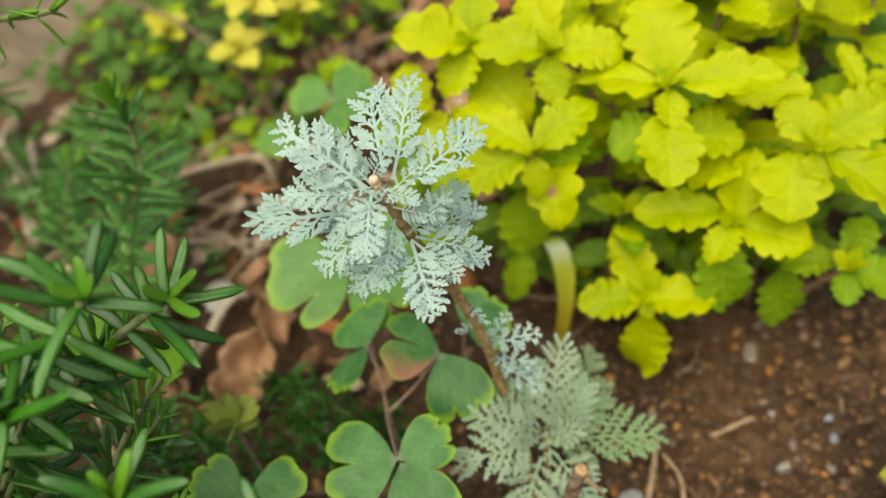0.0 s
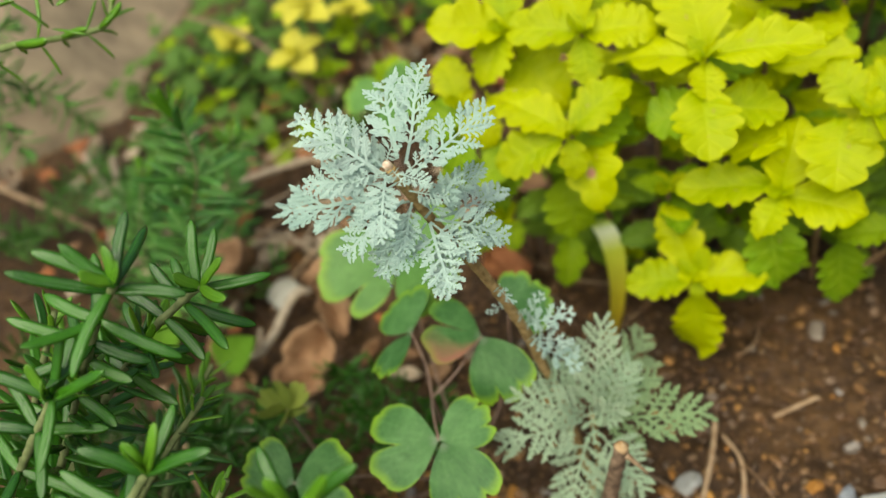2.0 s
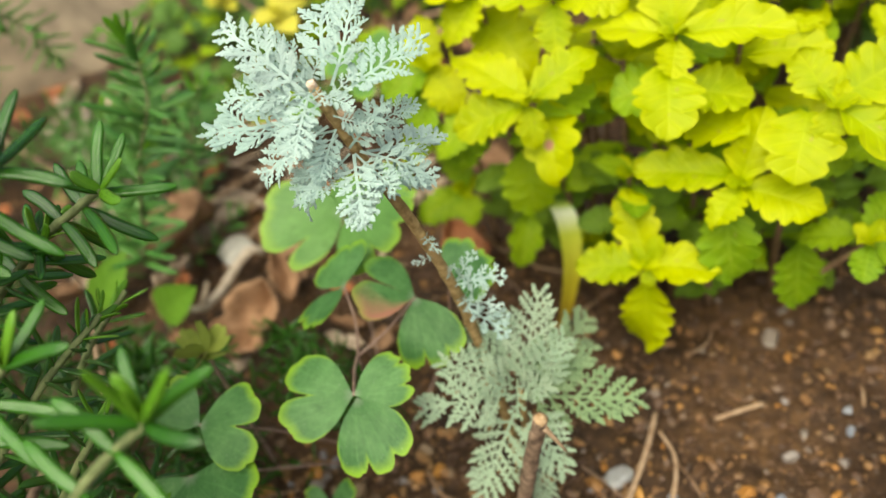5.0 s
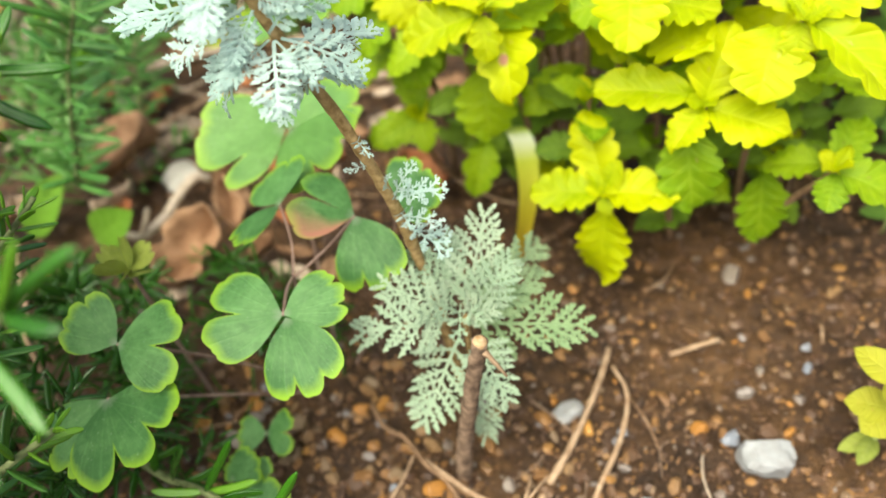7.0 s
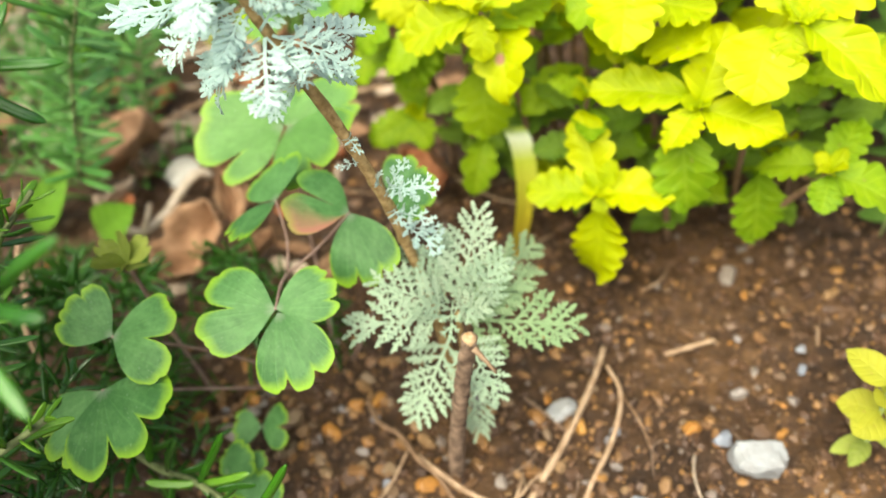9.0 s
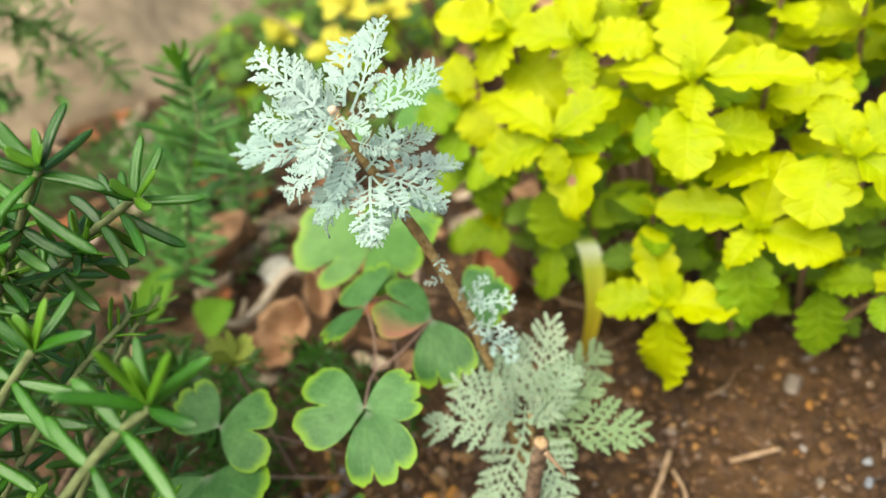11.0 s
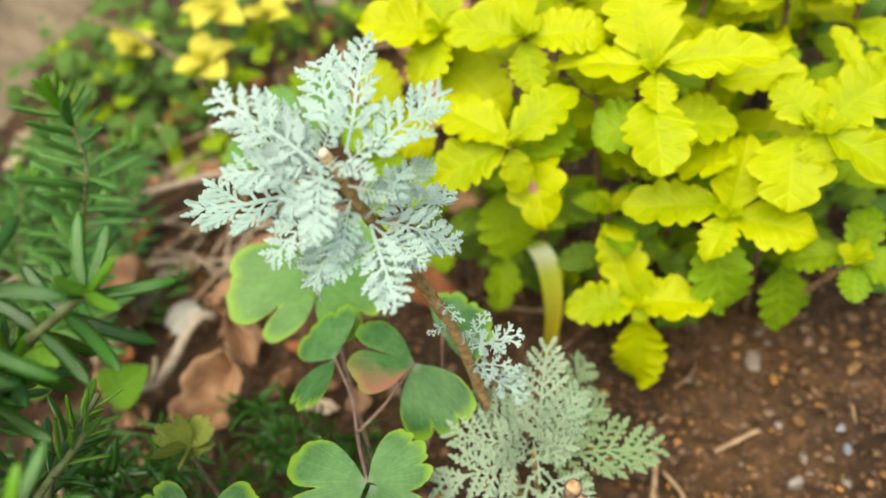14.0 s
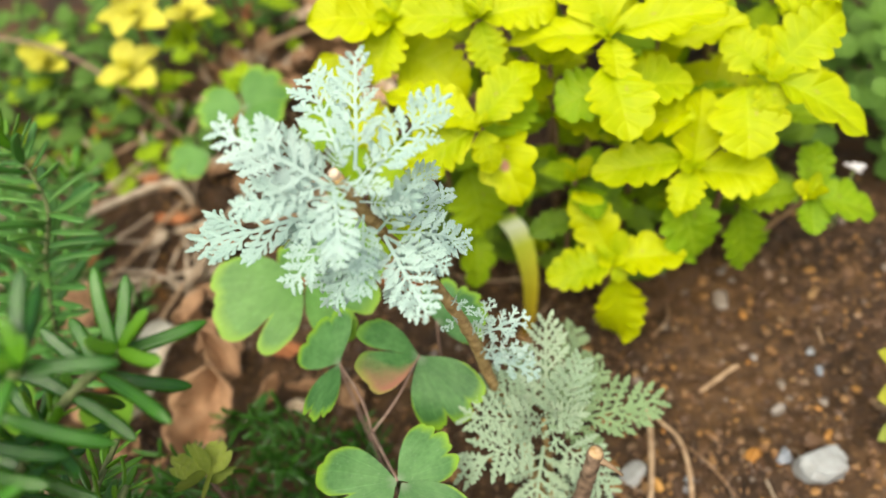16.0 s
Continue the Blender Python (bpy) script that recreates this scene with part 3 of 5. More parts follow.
def scatter(name, label, mat, n, box, least, most, power, seed, flat):
    """Crumbs and grit on the soil, too many to count."""
    rr = random.Random(seed)
    base = []
    for s in range(4):
        me = stone("crumb", s + 30, 0.3, 2, 7)
        base.append(([v.co.copy() for v in me.vertices], [tuple(p.vertices) for p in me.polygons]))
        bpy.data.meshes.remove(me)
    verts, faces = [], []
    for i in range(n):
        x, y = rr.uniform(box[0], box[1]), box[2] + (box[3] - box[2]) * rr.random() ** 1.4
        size = min(most, least * rr.paretovariate(power))
        vs, fs = base[i % 4]
        turn = Euler((rr.uniform(-0.5, 0.5), rr.uniform(-0.5, 0.5), rr.uniform(0, 6.3))).to_matrix()
        stretch = Vector((rr.uniform(0.8, 1.3), rr.uniform(0.8, 1.2), rr.uniform(*flat))) * size
        at = Vector((x, y, ground_height(x, y) + stretch.z * 0.2))
        k = len(verts)
        verts += [at + turn @ Vector((v.x * stretch.x, v.y * stretch.y, v.z * stretch.z)) for v in vs]
        faces += [tuple(k + a for a in f) for f in fs]
    tagged(link(name, mesh_of(name, verts, faces, None, False), mat), label, "soil", "", "stuff")


scatter("soil_crumbs", "damp dark brown crumbs of loose soil", CLOD, 7500, (-0.26, 0.24, 0.05, 0.5), 0.0015, 0.0070, 2.5, 3, (0.25, 0.5))
scatter("soil_grit", "small brown, orange and grey grit scattered over soil", GRIT, 11000, (-0.16, 0.2, 0.06, 0.42), 0.0010, 0.0046, 2.1, 4, (0.4, 0.7))


def rough_stone(name):
    """A blocky stone with worn corners and a pitted face."""
    me = stone(name, 8, 0.14, 4, 5)
    for v in me.vertices:
        c = v.co
        c = Vector(math.copysign(abs(a * 2) ** 0.66 / 2, a) for a in c)
        v.co = c * (1 + 0.10 * noise.noise(c * 4) + 0.06 * noise.noise(c * 11) + 0.03 * noise.noise(c * 24))
    me.set_sharp_from_angle(angle=radians(35))
    return me


def pebble(x, y, size, mat, seed, label, group="", flat=0.65, spin=0.0, sink=0.34, name="pebble"):
    me = STONES[seed % 6] if name == "pebble" else rough_stone(name)
    m = Matrix.Translation((x / 1000, y / 1000, ground_height(x / 1000, y / 1000) + size / 1000 * flat * (0.5 - sink)))
    m = m @ pose(0, 0, 0, 0, 0, spin) @ Matrix.Diagonal((size / 1000, size / 1000 * 0.8, size / 1000 * flat, 1))
    return tagged(link(name, me, mat, None, m), label, "stone", group)


pebble(108, 127, 17, WHITE_STONE, 1, "pale white angular stone lying on wet soil", "", 0.95, 10, 0.3, "stone")
pebble(97, 134, 8.5, BLUE_GREY, 2, "small blue-grey pebble beside a white stone", "", 0.7, 40)
pebble(107, 211, 11, GREY, 3, "flat greyish triangular stone half sunk in soil", "", 0.4, 70)
pebble(41, 141, 12.5, WHITE_STONE, 4, "rounded pale grey pebble on dark soil", "", 0.55, 15)
for k, (x, y, z) in enumerate(((87, 137, 7.5), (118, 139, 5.5), (35, 146, 4.5), (78, 108, 7.5), (-6, 110, 9), (-100, 130, 10), (-81, 140, 9.5), (-45, 128, 9.5), (-38, 140, 7), (-30, 143, 7.5), (-115, 138, 8.5))):
    pebble(x, y, z, ORANGE, k, "bright orange ochre pebble on soil", "", 0.75, 47 * k)
for k, (x, y, z) in enumerate(((32, 116, 6.5), (77, 115, 6.5), (101, 109, 8.5), (92, 159, 5.5), (57, 183, 5.5), (-47, 116, 6.5), (-32, 113, 8), (-58, 153, 7), (-56, 126, 7.5), (-63, 117, 6.5))):
    pebble(x, y, z, OCHRE, k + 3, "tan-brown pebble pressed into wet soil", "", 0.7, 61 * k)
for k, (x, y, z) in enumerate(((68, 108, 8), (130, 176, 5), (129, 166, 5), (-20, 109, 5.5), (60, 134, 5))):
    pebble(x, y, z, BLUE_GREY, k + 1, "small blue-grey pebble on wet soil", "", 0.6, 33 * k)
for x, y, z in ((-177, 324, 8), (-152, 295, 8), (-178, 298, 7), (-120, 262, 6), (-112, 232, 6), (-128, 244, 5)):
    pebble(x, y, z, OCHRE, z, "bright orange ochre pebble on soil", "", 0.7, z * 30)
for i in range(190):
    x, y = rng.uniform(-90, 150), 78 + 150 * rng.random() ** 1.5
    size = min(7.0, 2.6 * rng.paretovariate(2.4))
    if i % 5 == 0:
        pebble(x, y, size, GREY, i, "small dull grey pebble pressed into soil", "pebbles in the bed", rng.uniform(0.5, 0.8), rng.uniform(0, 360))
    else:
        pebble(x, y, size, OCHRE if i % 9 else ORANGE, i, "small orange-brown pebble pressed into soil", "pebbles in the bed", rng.uniform(0.5, 0.8), rng.uniform(0, 360))


for i in range(110):
    x, y = rng.uniform(-100, 62), rng.uniform(80, 150)
    pebble(x, y, min(10.0, 4.0 * rng.paretovariate(2.6)), OCHRE if i % 4 else GREY, i, "small orange-brown pebble pressed into soil" if i % 4 else "small dull grey pebble pressed into soil", "pebbles in the bed", rng.uniform(0.5, 0.8), rng.uniform(0, 360))


# ---- silver artemisia ----
def build_artemisia():
    plant = thing("artemisia_plant", "silvery wormwood with lacy leaves on a leaning woody stem", "plant")
    stem = [mm(6, 138, -4), mm(0, 145, 45), mm(-6, 149, 83), mm(-9, 145, 111), mm(-15, 141, 140), mm(-25, 140, 168), mm(-30, 138.5, 187)]
    main = link("stem", tube("stem", stem, 0.0021, 0.00125, 12, 0.07, 10, 0.16), STEM, plant, None, "brown woody stem with leaf scars")
    bud = stem[-1]
    link("cut_face", tube("cut_face", [bud, bud + mm(-0.4, -0.2, 1.6)], 0.0012, 0.0011, 10, 0.03, 2), CUT, main, None, "pale freshly cut stem tip")
    stub = [mm(4, 114, -4), mm(7, 114, 25), mm(12, 114, 58), mm(17, 114, 86)]
    short = link("stub", tube("stub", stub, 0.0029, 0.0022, 16, 0.16, 14, 0.04, 5), STUB, plant, None, "dark brown pruned side stub")
    link("cut_face", tube("cut_face", [stub[-1] + mm(0, 0, -0.4), stub[-1] + mm(0.3, -0.2, 0.5)], 0.0022, 0.0019, 12, 0.03, 2), PITH, short, None, "tan slanted cut face")
    link("bark_splinter", tube("bark_splinter", [mm(18, 113, 83), mm(20.5, 112, 80), mm(24, 111, 74)], 0.0011, 0.0004, 6, 0.1, 3), PALE_TWIG, short)
    shoot = [mm(6, 132, -3), mm(8, 138, 30), mm(8, 141, 62)]
    side = link("shoot", tube("shoot", shoot, 0.0016, 0.001, 8, 0.05), STEM, plant)

    def plume(base, tip, width=1.0, kind=PLUMES, face=(0, -0.5, 1), roll=0.0, mat=SILVER, k=[0]):
        k[0] += 1
        link("leaf", kind[k[0] % len(kind)], mat, side if kind is FERNS else main, lay(mm(*base), mm(*base).lerp(mm(*tip), 0.93), width, face, roll))

    # the crown round the cut tip
    plume((-32, 139, 184), (-53, 147, 201), 1.25, face=(0.2, -0.6, 1))
    plume((-31, 141, 180), (-54, 158, 185), 1.1)
    plume((-33, 138, 182), (-54, 138, 186), 1.2)
    plume((-32, 138, 178), (-69, 149, 168), 1.0, face=(0.1, -0.6, 1))
    plume((-31, 137, 186), (-33, 120, 178), 1.35, face=(0, -0.6, 1))
    plume((-28, 141, 187), (-32, 170, 194), 1.15, face=(0, -0.9, 0.7))
    plume((-26, 140, 186), (-20, 160, 203), 1.1, face=(-0.2, -0.5, 1))
    plume((-31, 140, 187), (-24, 142, 196), 1.25, face=(-0.2, -0.8, 0.8))
    plume((-25, 138, 184), (-3, 150, 193), 1.2, face=(-0.2, -0.7, 1))
    plume((-28, 137, 186), (-19, 133, 184), 1.3, face=(0.2, -0.6, 1))
    plume((-25, 137, 170), (-13, 138, 183), 1.35, face=(0.2, -0.9, 0.5))
    plume((-22, 140, 166), (-6, 161, 156), 1.1)
    plume((-23, 138, 168), (-4, 138, 157), 1.2)
    plume((-24, 136, 169), (-18, 113, 164), 1.25, face=(0, -0.5, 1))
    plume((-25, 136, 169), (-33, 121, 166), 1.2)
    plume((-29, 138, 176), (-48, 129, 166), 1.2)
    plume((-28, 140, 172), (-43, 134, 158), 1.2)
    plume((-27, 138, 170), (-39, 126, 160), 1.1)
    plume((-29, 142, 172), (-49, 147, 164), 1.0)
    plume((-21, 140, 160), (-8, 146, 149), 1.1)
    plume((-23, 138, 165), (-13, 128, 161), 1.2)
    plume((-24, 137, 168), (-11, 124, 166), 1.1)
    plume((-21, 139, 161), (-23, 124, 153), 1.2)
    plume((-19, 140, 156), (-28, 132, 150), 1.1)
    plume((-24, 141, 171), (-8, 150, 174), 1.1, face=(0, -0.9, 0.6))
    plume((-30, 142, 180), (-46, 157, 193), 1.0, face=(0, -0.9, 0.7))
    plume((-27, 138, 179), (-16, 134, 178), 1.3, face=(0, -0.8, 0.8))
    plume((-29, 137, 183), (-41, 131, 178), 1.3)
    plume((-27, 137, 176), (-30, 123, 170), 1.3)
    plume((-31, 138, 186), (-40, 136, 186), 1.2, SPRIGS)
    plume((-30, 137, 186), (-30, 129, 189), 1.3, SPRIGS)
    plume((-27, 138, 184), (-19, 141, 189), 1.2, SPRIGS, (0, -0.9, 0.6))
    plume((-29, 137, 187), (-25, 131, 187), 1.2, SPRIGS)
    plume((-32, 140, 186), (-38, 145, 192), 1.1, SPRIGS)
    plume((-28, 141, 172), (-40, 131, 152), 0.7, SPRIGS)
    # small sprigs on the bare stem
    plume((-11, 142, 126), (-17, 137, 128), 0.9, SPRIGS)
    plume((-8, 145, 112), (3, 139, 119), 1.2, SPRIGS)
    plume((-8, 145, 110), (8, 146, 114), 1.3, SPRIGS)
    plume((-7, 146, 104), (-2, 137, 107), 1.2, SPRIGS)
    plume((-8, 145, 111), (-1, 150, 120), 1.1, SPRIGS)
    plume((-7, 146, 102), (6, 141, 105), 1.1, SPRIGS)
    plume((-7, 147, 98), (8, 137, 96), 1.1, SPRIGS)
    plume((-8, 144, 115), (-6, 140, 124), 0.8, SPRIGS)
    plume((-6, 148, 94), (8, 143, 98), 0.9, SPRIGS)
    plume((-13, 141, 135), (-7, 132, 138), 0.8, SPRIGS)
    # the low side shoot
    sage = dict(kind=FERNS, mat=SAGE)
    up = (0, -0.75, 0.8)
    plume((9, 140, 68), (16, 160, 93), 1.15, face=(0, -1, 0.5), **sage)
    plume((9, 138, 70), (20, 133, 76), 1.7, face=(0, -0.9, 0.7), **sage)
    plume((10, 137, 66), (25, 148, 84), 1.35, face=(-0.1, -0.9, 0.6), **sage)
    plume((10, 142, 60), (32, 180, 55), 0.95, FERNS, up, mat=MOSS)
    plume((9, 138, 62), (49, 138, 62), 1.1, FERNS, (0, -0.5, 1), mat=MOSS)
    plume((6, 138, 68), (-19, 140, 79), 1.2, face=(0, -0.6, 1), **sage)
    plume((6, 140, 68), (-9, 153, 82), 1.2, face=up, **sage)
    plume((5, 136, 66), (-24, 124, 74), 1.15, face=(0, -0.6, 1), **sage)
    plume((6, 134, 58), (-6, 112, 38), 1.3, face=up, **sage)
    plume((11, 132, 62), (24, 115, 51), 1.3, face=(0, -0.5, 1), **sage)
    plume((10, 134, 46), (14, 119, 18), 0.9, face=up, **sage)
    plume((11, 138, 66), (33, 150, 70), 1.1, FERNS, up, mat=MOSS)
    plume((8, 141, 70), (2, 156, 86), 1.15, face=(0, -1, 0.5), **sage)
    plume((9, 137, 72), (17, 128, 76), 1.3, SPRIGS, up, mat=SAGE)
    plume((7, 137, 73), (1, 128, 79), 1.2, SPRIGS, up, mat=SAGE)
    plume((8, 138, 72), (9, 124, 70), 1.2, SPRIGS, up, mat=SAGE)
    plume((5, 138, 72), (-4, 130, 76), 1.2, SPRIGS, up, mat=SAGE)


build_artemisia()


# ---- columbine ----
def build_columbine():
    plant = thing("columbine_plant", "low columbine with lobed blue-green yellow-edged leaves", "plant")
    at = [None]

    def stalk(*points, r=0.0006):
        at[0] = link("leaf_stalk", tube("leaf_stalk", [mm(*p) for p in points], r, r * 0.8, 7, 0.03, 5), PURPLE, plant)

    def leaflet(base, tip, width=1.15, k=0, face=(0, -0.4, 1), mat=COLUMBINE, roll=0.0):
        link("leaflet", TORN if mat is FLUSHED else BROAD if k == 9 else CLOVEN if k == 8 else FAN[k % 5], mat, at[0], lay(mm(*base), mm(*tip), width / 1.3, face, roll), "red-flushed leaflet" if mat is FLUSHED else "")

    stalk((-50, 158, -3), (-49, 150, 40), (-46, 143, 77), r=0.0007)
    # nearest leaf
    stalk((-46, 143, 77), (-43, 132, 85), (-39, 118, 91))
    leaflet((-39, 118, 91), (-62, 116, 92), 1.3, 4)
    leaflet((-39, 118, 91), (-22, 126, 93), 1.1, 1)
    leaflet((-38, 117, 91), (-27, 97, 83), 1.1, 2)
    # middle leaf with the flushed lobe
    stalk((-46, 143, 77), (-36, 149, 83), (-26, 158, 90), r=0.00048)
    leaflet((-26, 158, 90), (-45.5, 160, 97), 1.45, 1, (0.15, -0.15, 1), FLUSHED)
    leaflet((-26, 158, 90), (-16.5, 138, 78), 1.08, 2, face=(0, -0.7, 0.8))
    # leaf behind it
    stalk((-46, 143, 77), (-47, 152, 84), (-51, 161, 92), r=0.00048)
    leaflet((-51, 161, 92), (-57, 178, 93), 1.65, 3, (-0.4, -0.3, 1))
    leaflet((-51, 161, 92), (-61.5, 143, 93), 0.62, 1, (-0.3, -0.4, 1))
    # high leaf under the crown
    stalk((-52, 162, -3), (-58, 188, 45), (-60, 203, 87))
    leaflet((-61, 203, 88), (-92.5, 192, 89), 1.1, 8, mat=FRESH_COLUMBINE)
    leaflet((-60, 203, 87.5), (-36, 179, 95), 1.15, 2, mat=FRESH_COLUMBINE)
    leaflet((-59, 204, 87), (-35, 216, 96), 0.95, 0, mat=FRESH_COLUMBINE)
    leaflet((-60, 204, 87), (-62, 220, 93), 1.1, 3, mat=FRESH_COLUMBINE)
    # leaf behind the stem
    stalk((-46, 160, -3), (-24, 170, 45), (-18, 178, 80))
    leaflet((-18, 176, 80), (-1, 173, 83), 1.3, 3)
    leaflet((-18, 176, 80), (-10, 188, 87), 1.2, 0)
    # leaf further back
    stalk((-70, 260, -3), (-80, 300, 40), (-88, 350, 62))
    leaflet((-88, 350, 62), (-112, 356, 66), 1.2, 1, mat=FRESH_COLUMBINE)
    leaflet((-88, 350, 62), (-68, 366, 68), 1.2, 2, mat=FRESH_COLUMBINE)
    leaflet((-88, 350, 62), (-74, 328, 60), 1.2, 4, mat=FRESH_COLUMBINE)
    leaflet((-112, 342, 46), (-138, 346, 42), 0.8, 0, mat=FRESH_COLUMBINE)
    leaflet((-112, 342, 46), (-126, 330, 44), 0.8, 1, mat=FRESH_COLUMBINE)
    # low leaves towards the rosemary
    stalk((-54, 152, -3), (-74, 128, 52), (-86, 107, 90))
    leaflet((-86, 107, 90), (-102, 114, 96), 1.25, 3)
    leaflet((-86, 107, 90), (-65, 106, 91), 1.35, 4)
    stalk((-54, 150, -3), (-76, 118, 45), (-90, 96, 78))
    leaflet((-90, 96, 78), (-72, 77, 76), 1.25, 9)
    leaflet((-90, 96, 78), (-104, 78, 70), 1.1, 2)
    # seedling leaves on the ground
    stalk((-62, 130, -2), (-64, 124, 12), (-65, 118, 20), r=0.0005)
    leaflet((-65, 118, 20), (-75, 116, 22), 1.5, 1)
    leaflet((-65, 118, 20), (-54, 118, 22), 1.6, 4)
    stalk((-60, 100, -2), (-62, 98, 10), (-63, 96, 16), r=0.0005)
    leaflet((-63, 90, 15), (-57, 101, 20), 1.5, 1)
    leaflet((-72, 99, 22), (-63, 106, 26), 1.4, 3)
    stalk((-64, 112, -2), (-68, 108, 10), (-69, 104, 17), r=0.0005)
    leaflet((-69, 104, 17), (-78, 106, 18), 1.2, 0)
    leaflet((-69, 104, 17), (-66, 92, 17), 1.2, 1)
    leaflet((-69, 104, 17), (-60, 106, 18), 1.2, 3)


build_columbine()


# ---- golden shrub ----
def build_golden():
    plant = thing("golden_shrub", "dense mound of bright yellow-green toothed leaves", "shrub")
    rr = random.Random(21)
    count, at = [0], [None]

    def leaf(base, tip, w=18.0, mat=GOLD, face=(0, -0.45, 1), roll=0.0):
        count[0] += 1
        a, b = mm(*base), mm(*tip)
        link("leaf", GOLDEN[count[0] % 7], mat, at[0], lay(a, b, w * 0.88 / 1000 / (b - a).length, face, roll + rr.uniform(-8, 8)))

    def stem(top, foot):
        a, b = mm(*foot), mm(*top)
        bend = Vector((rr.uniform(-0.008, 0.008), rr.uniform(-0.004, 0.008), 0))
        at[0] = link("stem", tube("stem", [a, (a + b) / 2 + bend, b], 0.0017, 0.0010, 7, 0.05, 5, 0.1, count[0]), SHRUBWOOD, plant)
        for q in (0.6, 2.2, 3.7, 5.3):
            q += rr.uniform(-0.4, 0.4)
            leaf(top, (top[0] + 7 * math.cos(q), top[1] + 6 * math.sin(q), top[2] + rr.uniform(3, 8)), 6)

    # shoots at the front
    stem((62, 235, 136), (66, 262, -3))
    leaf((62, 235, 136), (27, 243, 138), 20)
    leaf((62, 235, 136), (99, 225, 142), 19)
    leaf((62, 237, 137), (58, 262, 160), 26, face=(0, -1, 0.6))
    leaf((62, 233, 135), (60, 220, 129), 13)
    leaf((63, 238, 125), (80, 252, 128), 20, LIME)
    stem((12, 222, 121), (26, 250, -3))
    leaf((12, 224, 121), (36, 234, 133), 18)
    leaf((11, 223, 120), (-17, 222, 110), 20)
    leaf((12, 221, 120), (13, 213, 107), 11)
    leaf((11, 225, 121), (-17, 243, 131), 18)
    leaf((14, 226, 112), (34, 240, 116), 22, LIME)
    leaf((17, 233, 113), (21, 206, 97), 21, SPOTTED)
    leaf((59, 228, 129), (58, 201, 118), 25)
    leaf((62, 230, 118), (40, 228, 116), 22, LIME)
    leaf((63, 230, 118), (88, 222, 118), 22)
    leaf((104, 216, 115), (98, 196, 101), 25)
    leaf((-10, 268, 131), (13, 246, 118), 24)
    stem((21, 251, 144), (34, 270, -3))
    leaf((21, 250, 143), (21, 238, 130), 14)
    leaf((21, 251, 144), (-8, 258, 147), 18)
    leaf((21, 251, 144), (47, 247, 146), 18)
    leaf((21, 253, 145), (15, 278, 162), 20, face=(0, -1, 0.6))
    stem((-8, 262, 144), (0, 272, -3))
    leaf((-8, 262, 144), (-37, 260, 153), 20)
    leaf((-8, 262, 144), (-20, 248, 130), 18)
    leaf((-8, 264, 146), (-4, 285, 160), 20, face=(0, -1, 0.6))
    stem((111, 213, 119), (112, 240, -3))
    leaf((112, 213, 119), (136, 190, 105), 18)
    leaf((112, 215, 120), (136, 220, 136), 20)
    leaf((110, 215, 120), (101, 229, 131), 17)
    leaf((110, 212, 119), (108, 203, 110), 11)
    stem((85, 209, 90), (84, 232, -3))
    leaf((84, 208, 90), (74, 194, 84), 13)
    leaf((86, 208, 90), (110, 194, 90), 22)
    leaf((85, 210, 92), (92, 222, 114), 18)
    leaf((82, 212, 92), (48, 213, 95), 19)
    leaf((80, 209, 83), (84, 196, 53), 22, LIME, face=(0, -1, 0.4))
    leaf((111, 217, 54), (113, 208, 24), 20, LIME, face=(0, -0.75, 0.7))
    leaf((86, 214, 108), (68, 230, 104), 24)
    stem((130, 202, 67), (122, 232, -3))
    leaf((130, 203, 67), (142, 224, 72), 14, LIME)
    leaf((130, 201, 66), (126, 189, 60), 12, LIME)
    leaf((131, 202, 66), (152, 192, 60), 18, LIME)
    leaf((128, 207, 66), (107, 212, 61), 14, LIME)
    stem((53, 202, 57), (56, 225, -3))
    leaf((53, 202, 57), (26, 201, 58), 17)
    leaf((54, 202, 57), (79, 194, 61), 18)
    leaf((53, 199, 53), (53, 191, 19), 20, face=(0, -0.75, 0.7))
    leaf((53, 204, 58), (45, 221, 80), 19, face=(0, -1, 0.6))
    leaf((53, 200, 57), (54, 195, 52), 7)
    leaf((54, 203, 58), (58, 206, 69), 9)
    stem((-23, 252, 54), (-10, 268, -3))
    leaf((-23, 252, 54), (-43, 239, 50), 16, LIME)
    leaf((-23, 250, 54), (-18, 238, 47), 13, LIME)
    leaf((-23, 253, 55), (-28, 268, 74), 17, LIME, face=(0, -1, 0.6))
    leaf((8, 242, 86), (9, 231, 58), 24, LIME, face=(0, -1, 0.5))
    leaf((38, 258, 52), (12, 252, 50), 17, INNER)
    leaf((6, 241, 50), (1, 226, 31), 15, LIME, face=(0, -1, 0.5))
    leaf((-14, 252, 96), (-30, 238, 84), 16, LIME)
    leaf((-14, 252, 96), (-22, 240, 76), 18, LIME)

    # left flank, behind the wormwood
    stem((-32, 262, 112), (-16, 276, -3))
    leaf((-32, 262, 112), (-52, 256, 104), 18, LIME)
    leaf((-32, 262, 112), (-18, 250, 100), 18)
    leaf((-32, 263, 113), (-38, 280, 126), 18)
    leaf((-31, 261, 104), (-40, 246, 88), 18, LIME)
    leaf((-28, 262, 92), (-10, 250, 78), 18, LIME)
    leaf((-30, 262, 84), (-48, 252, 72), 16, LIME)

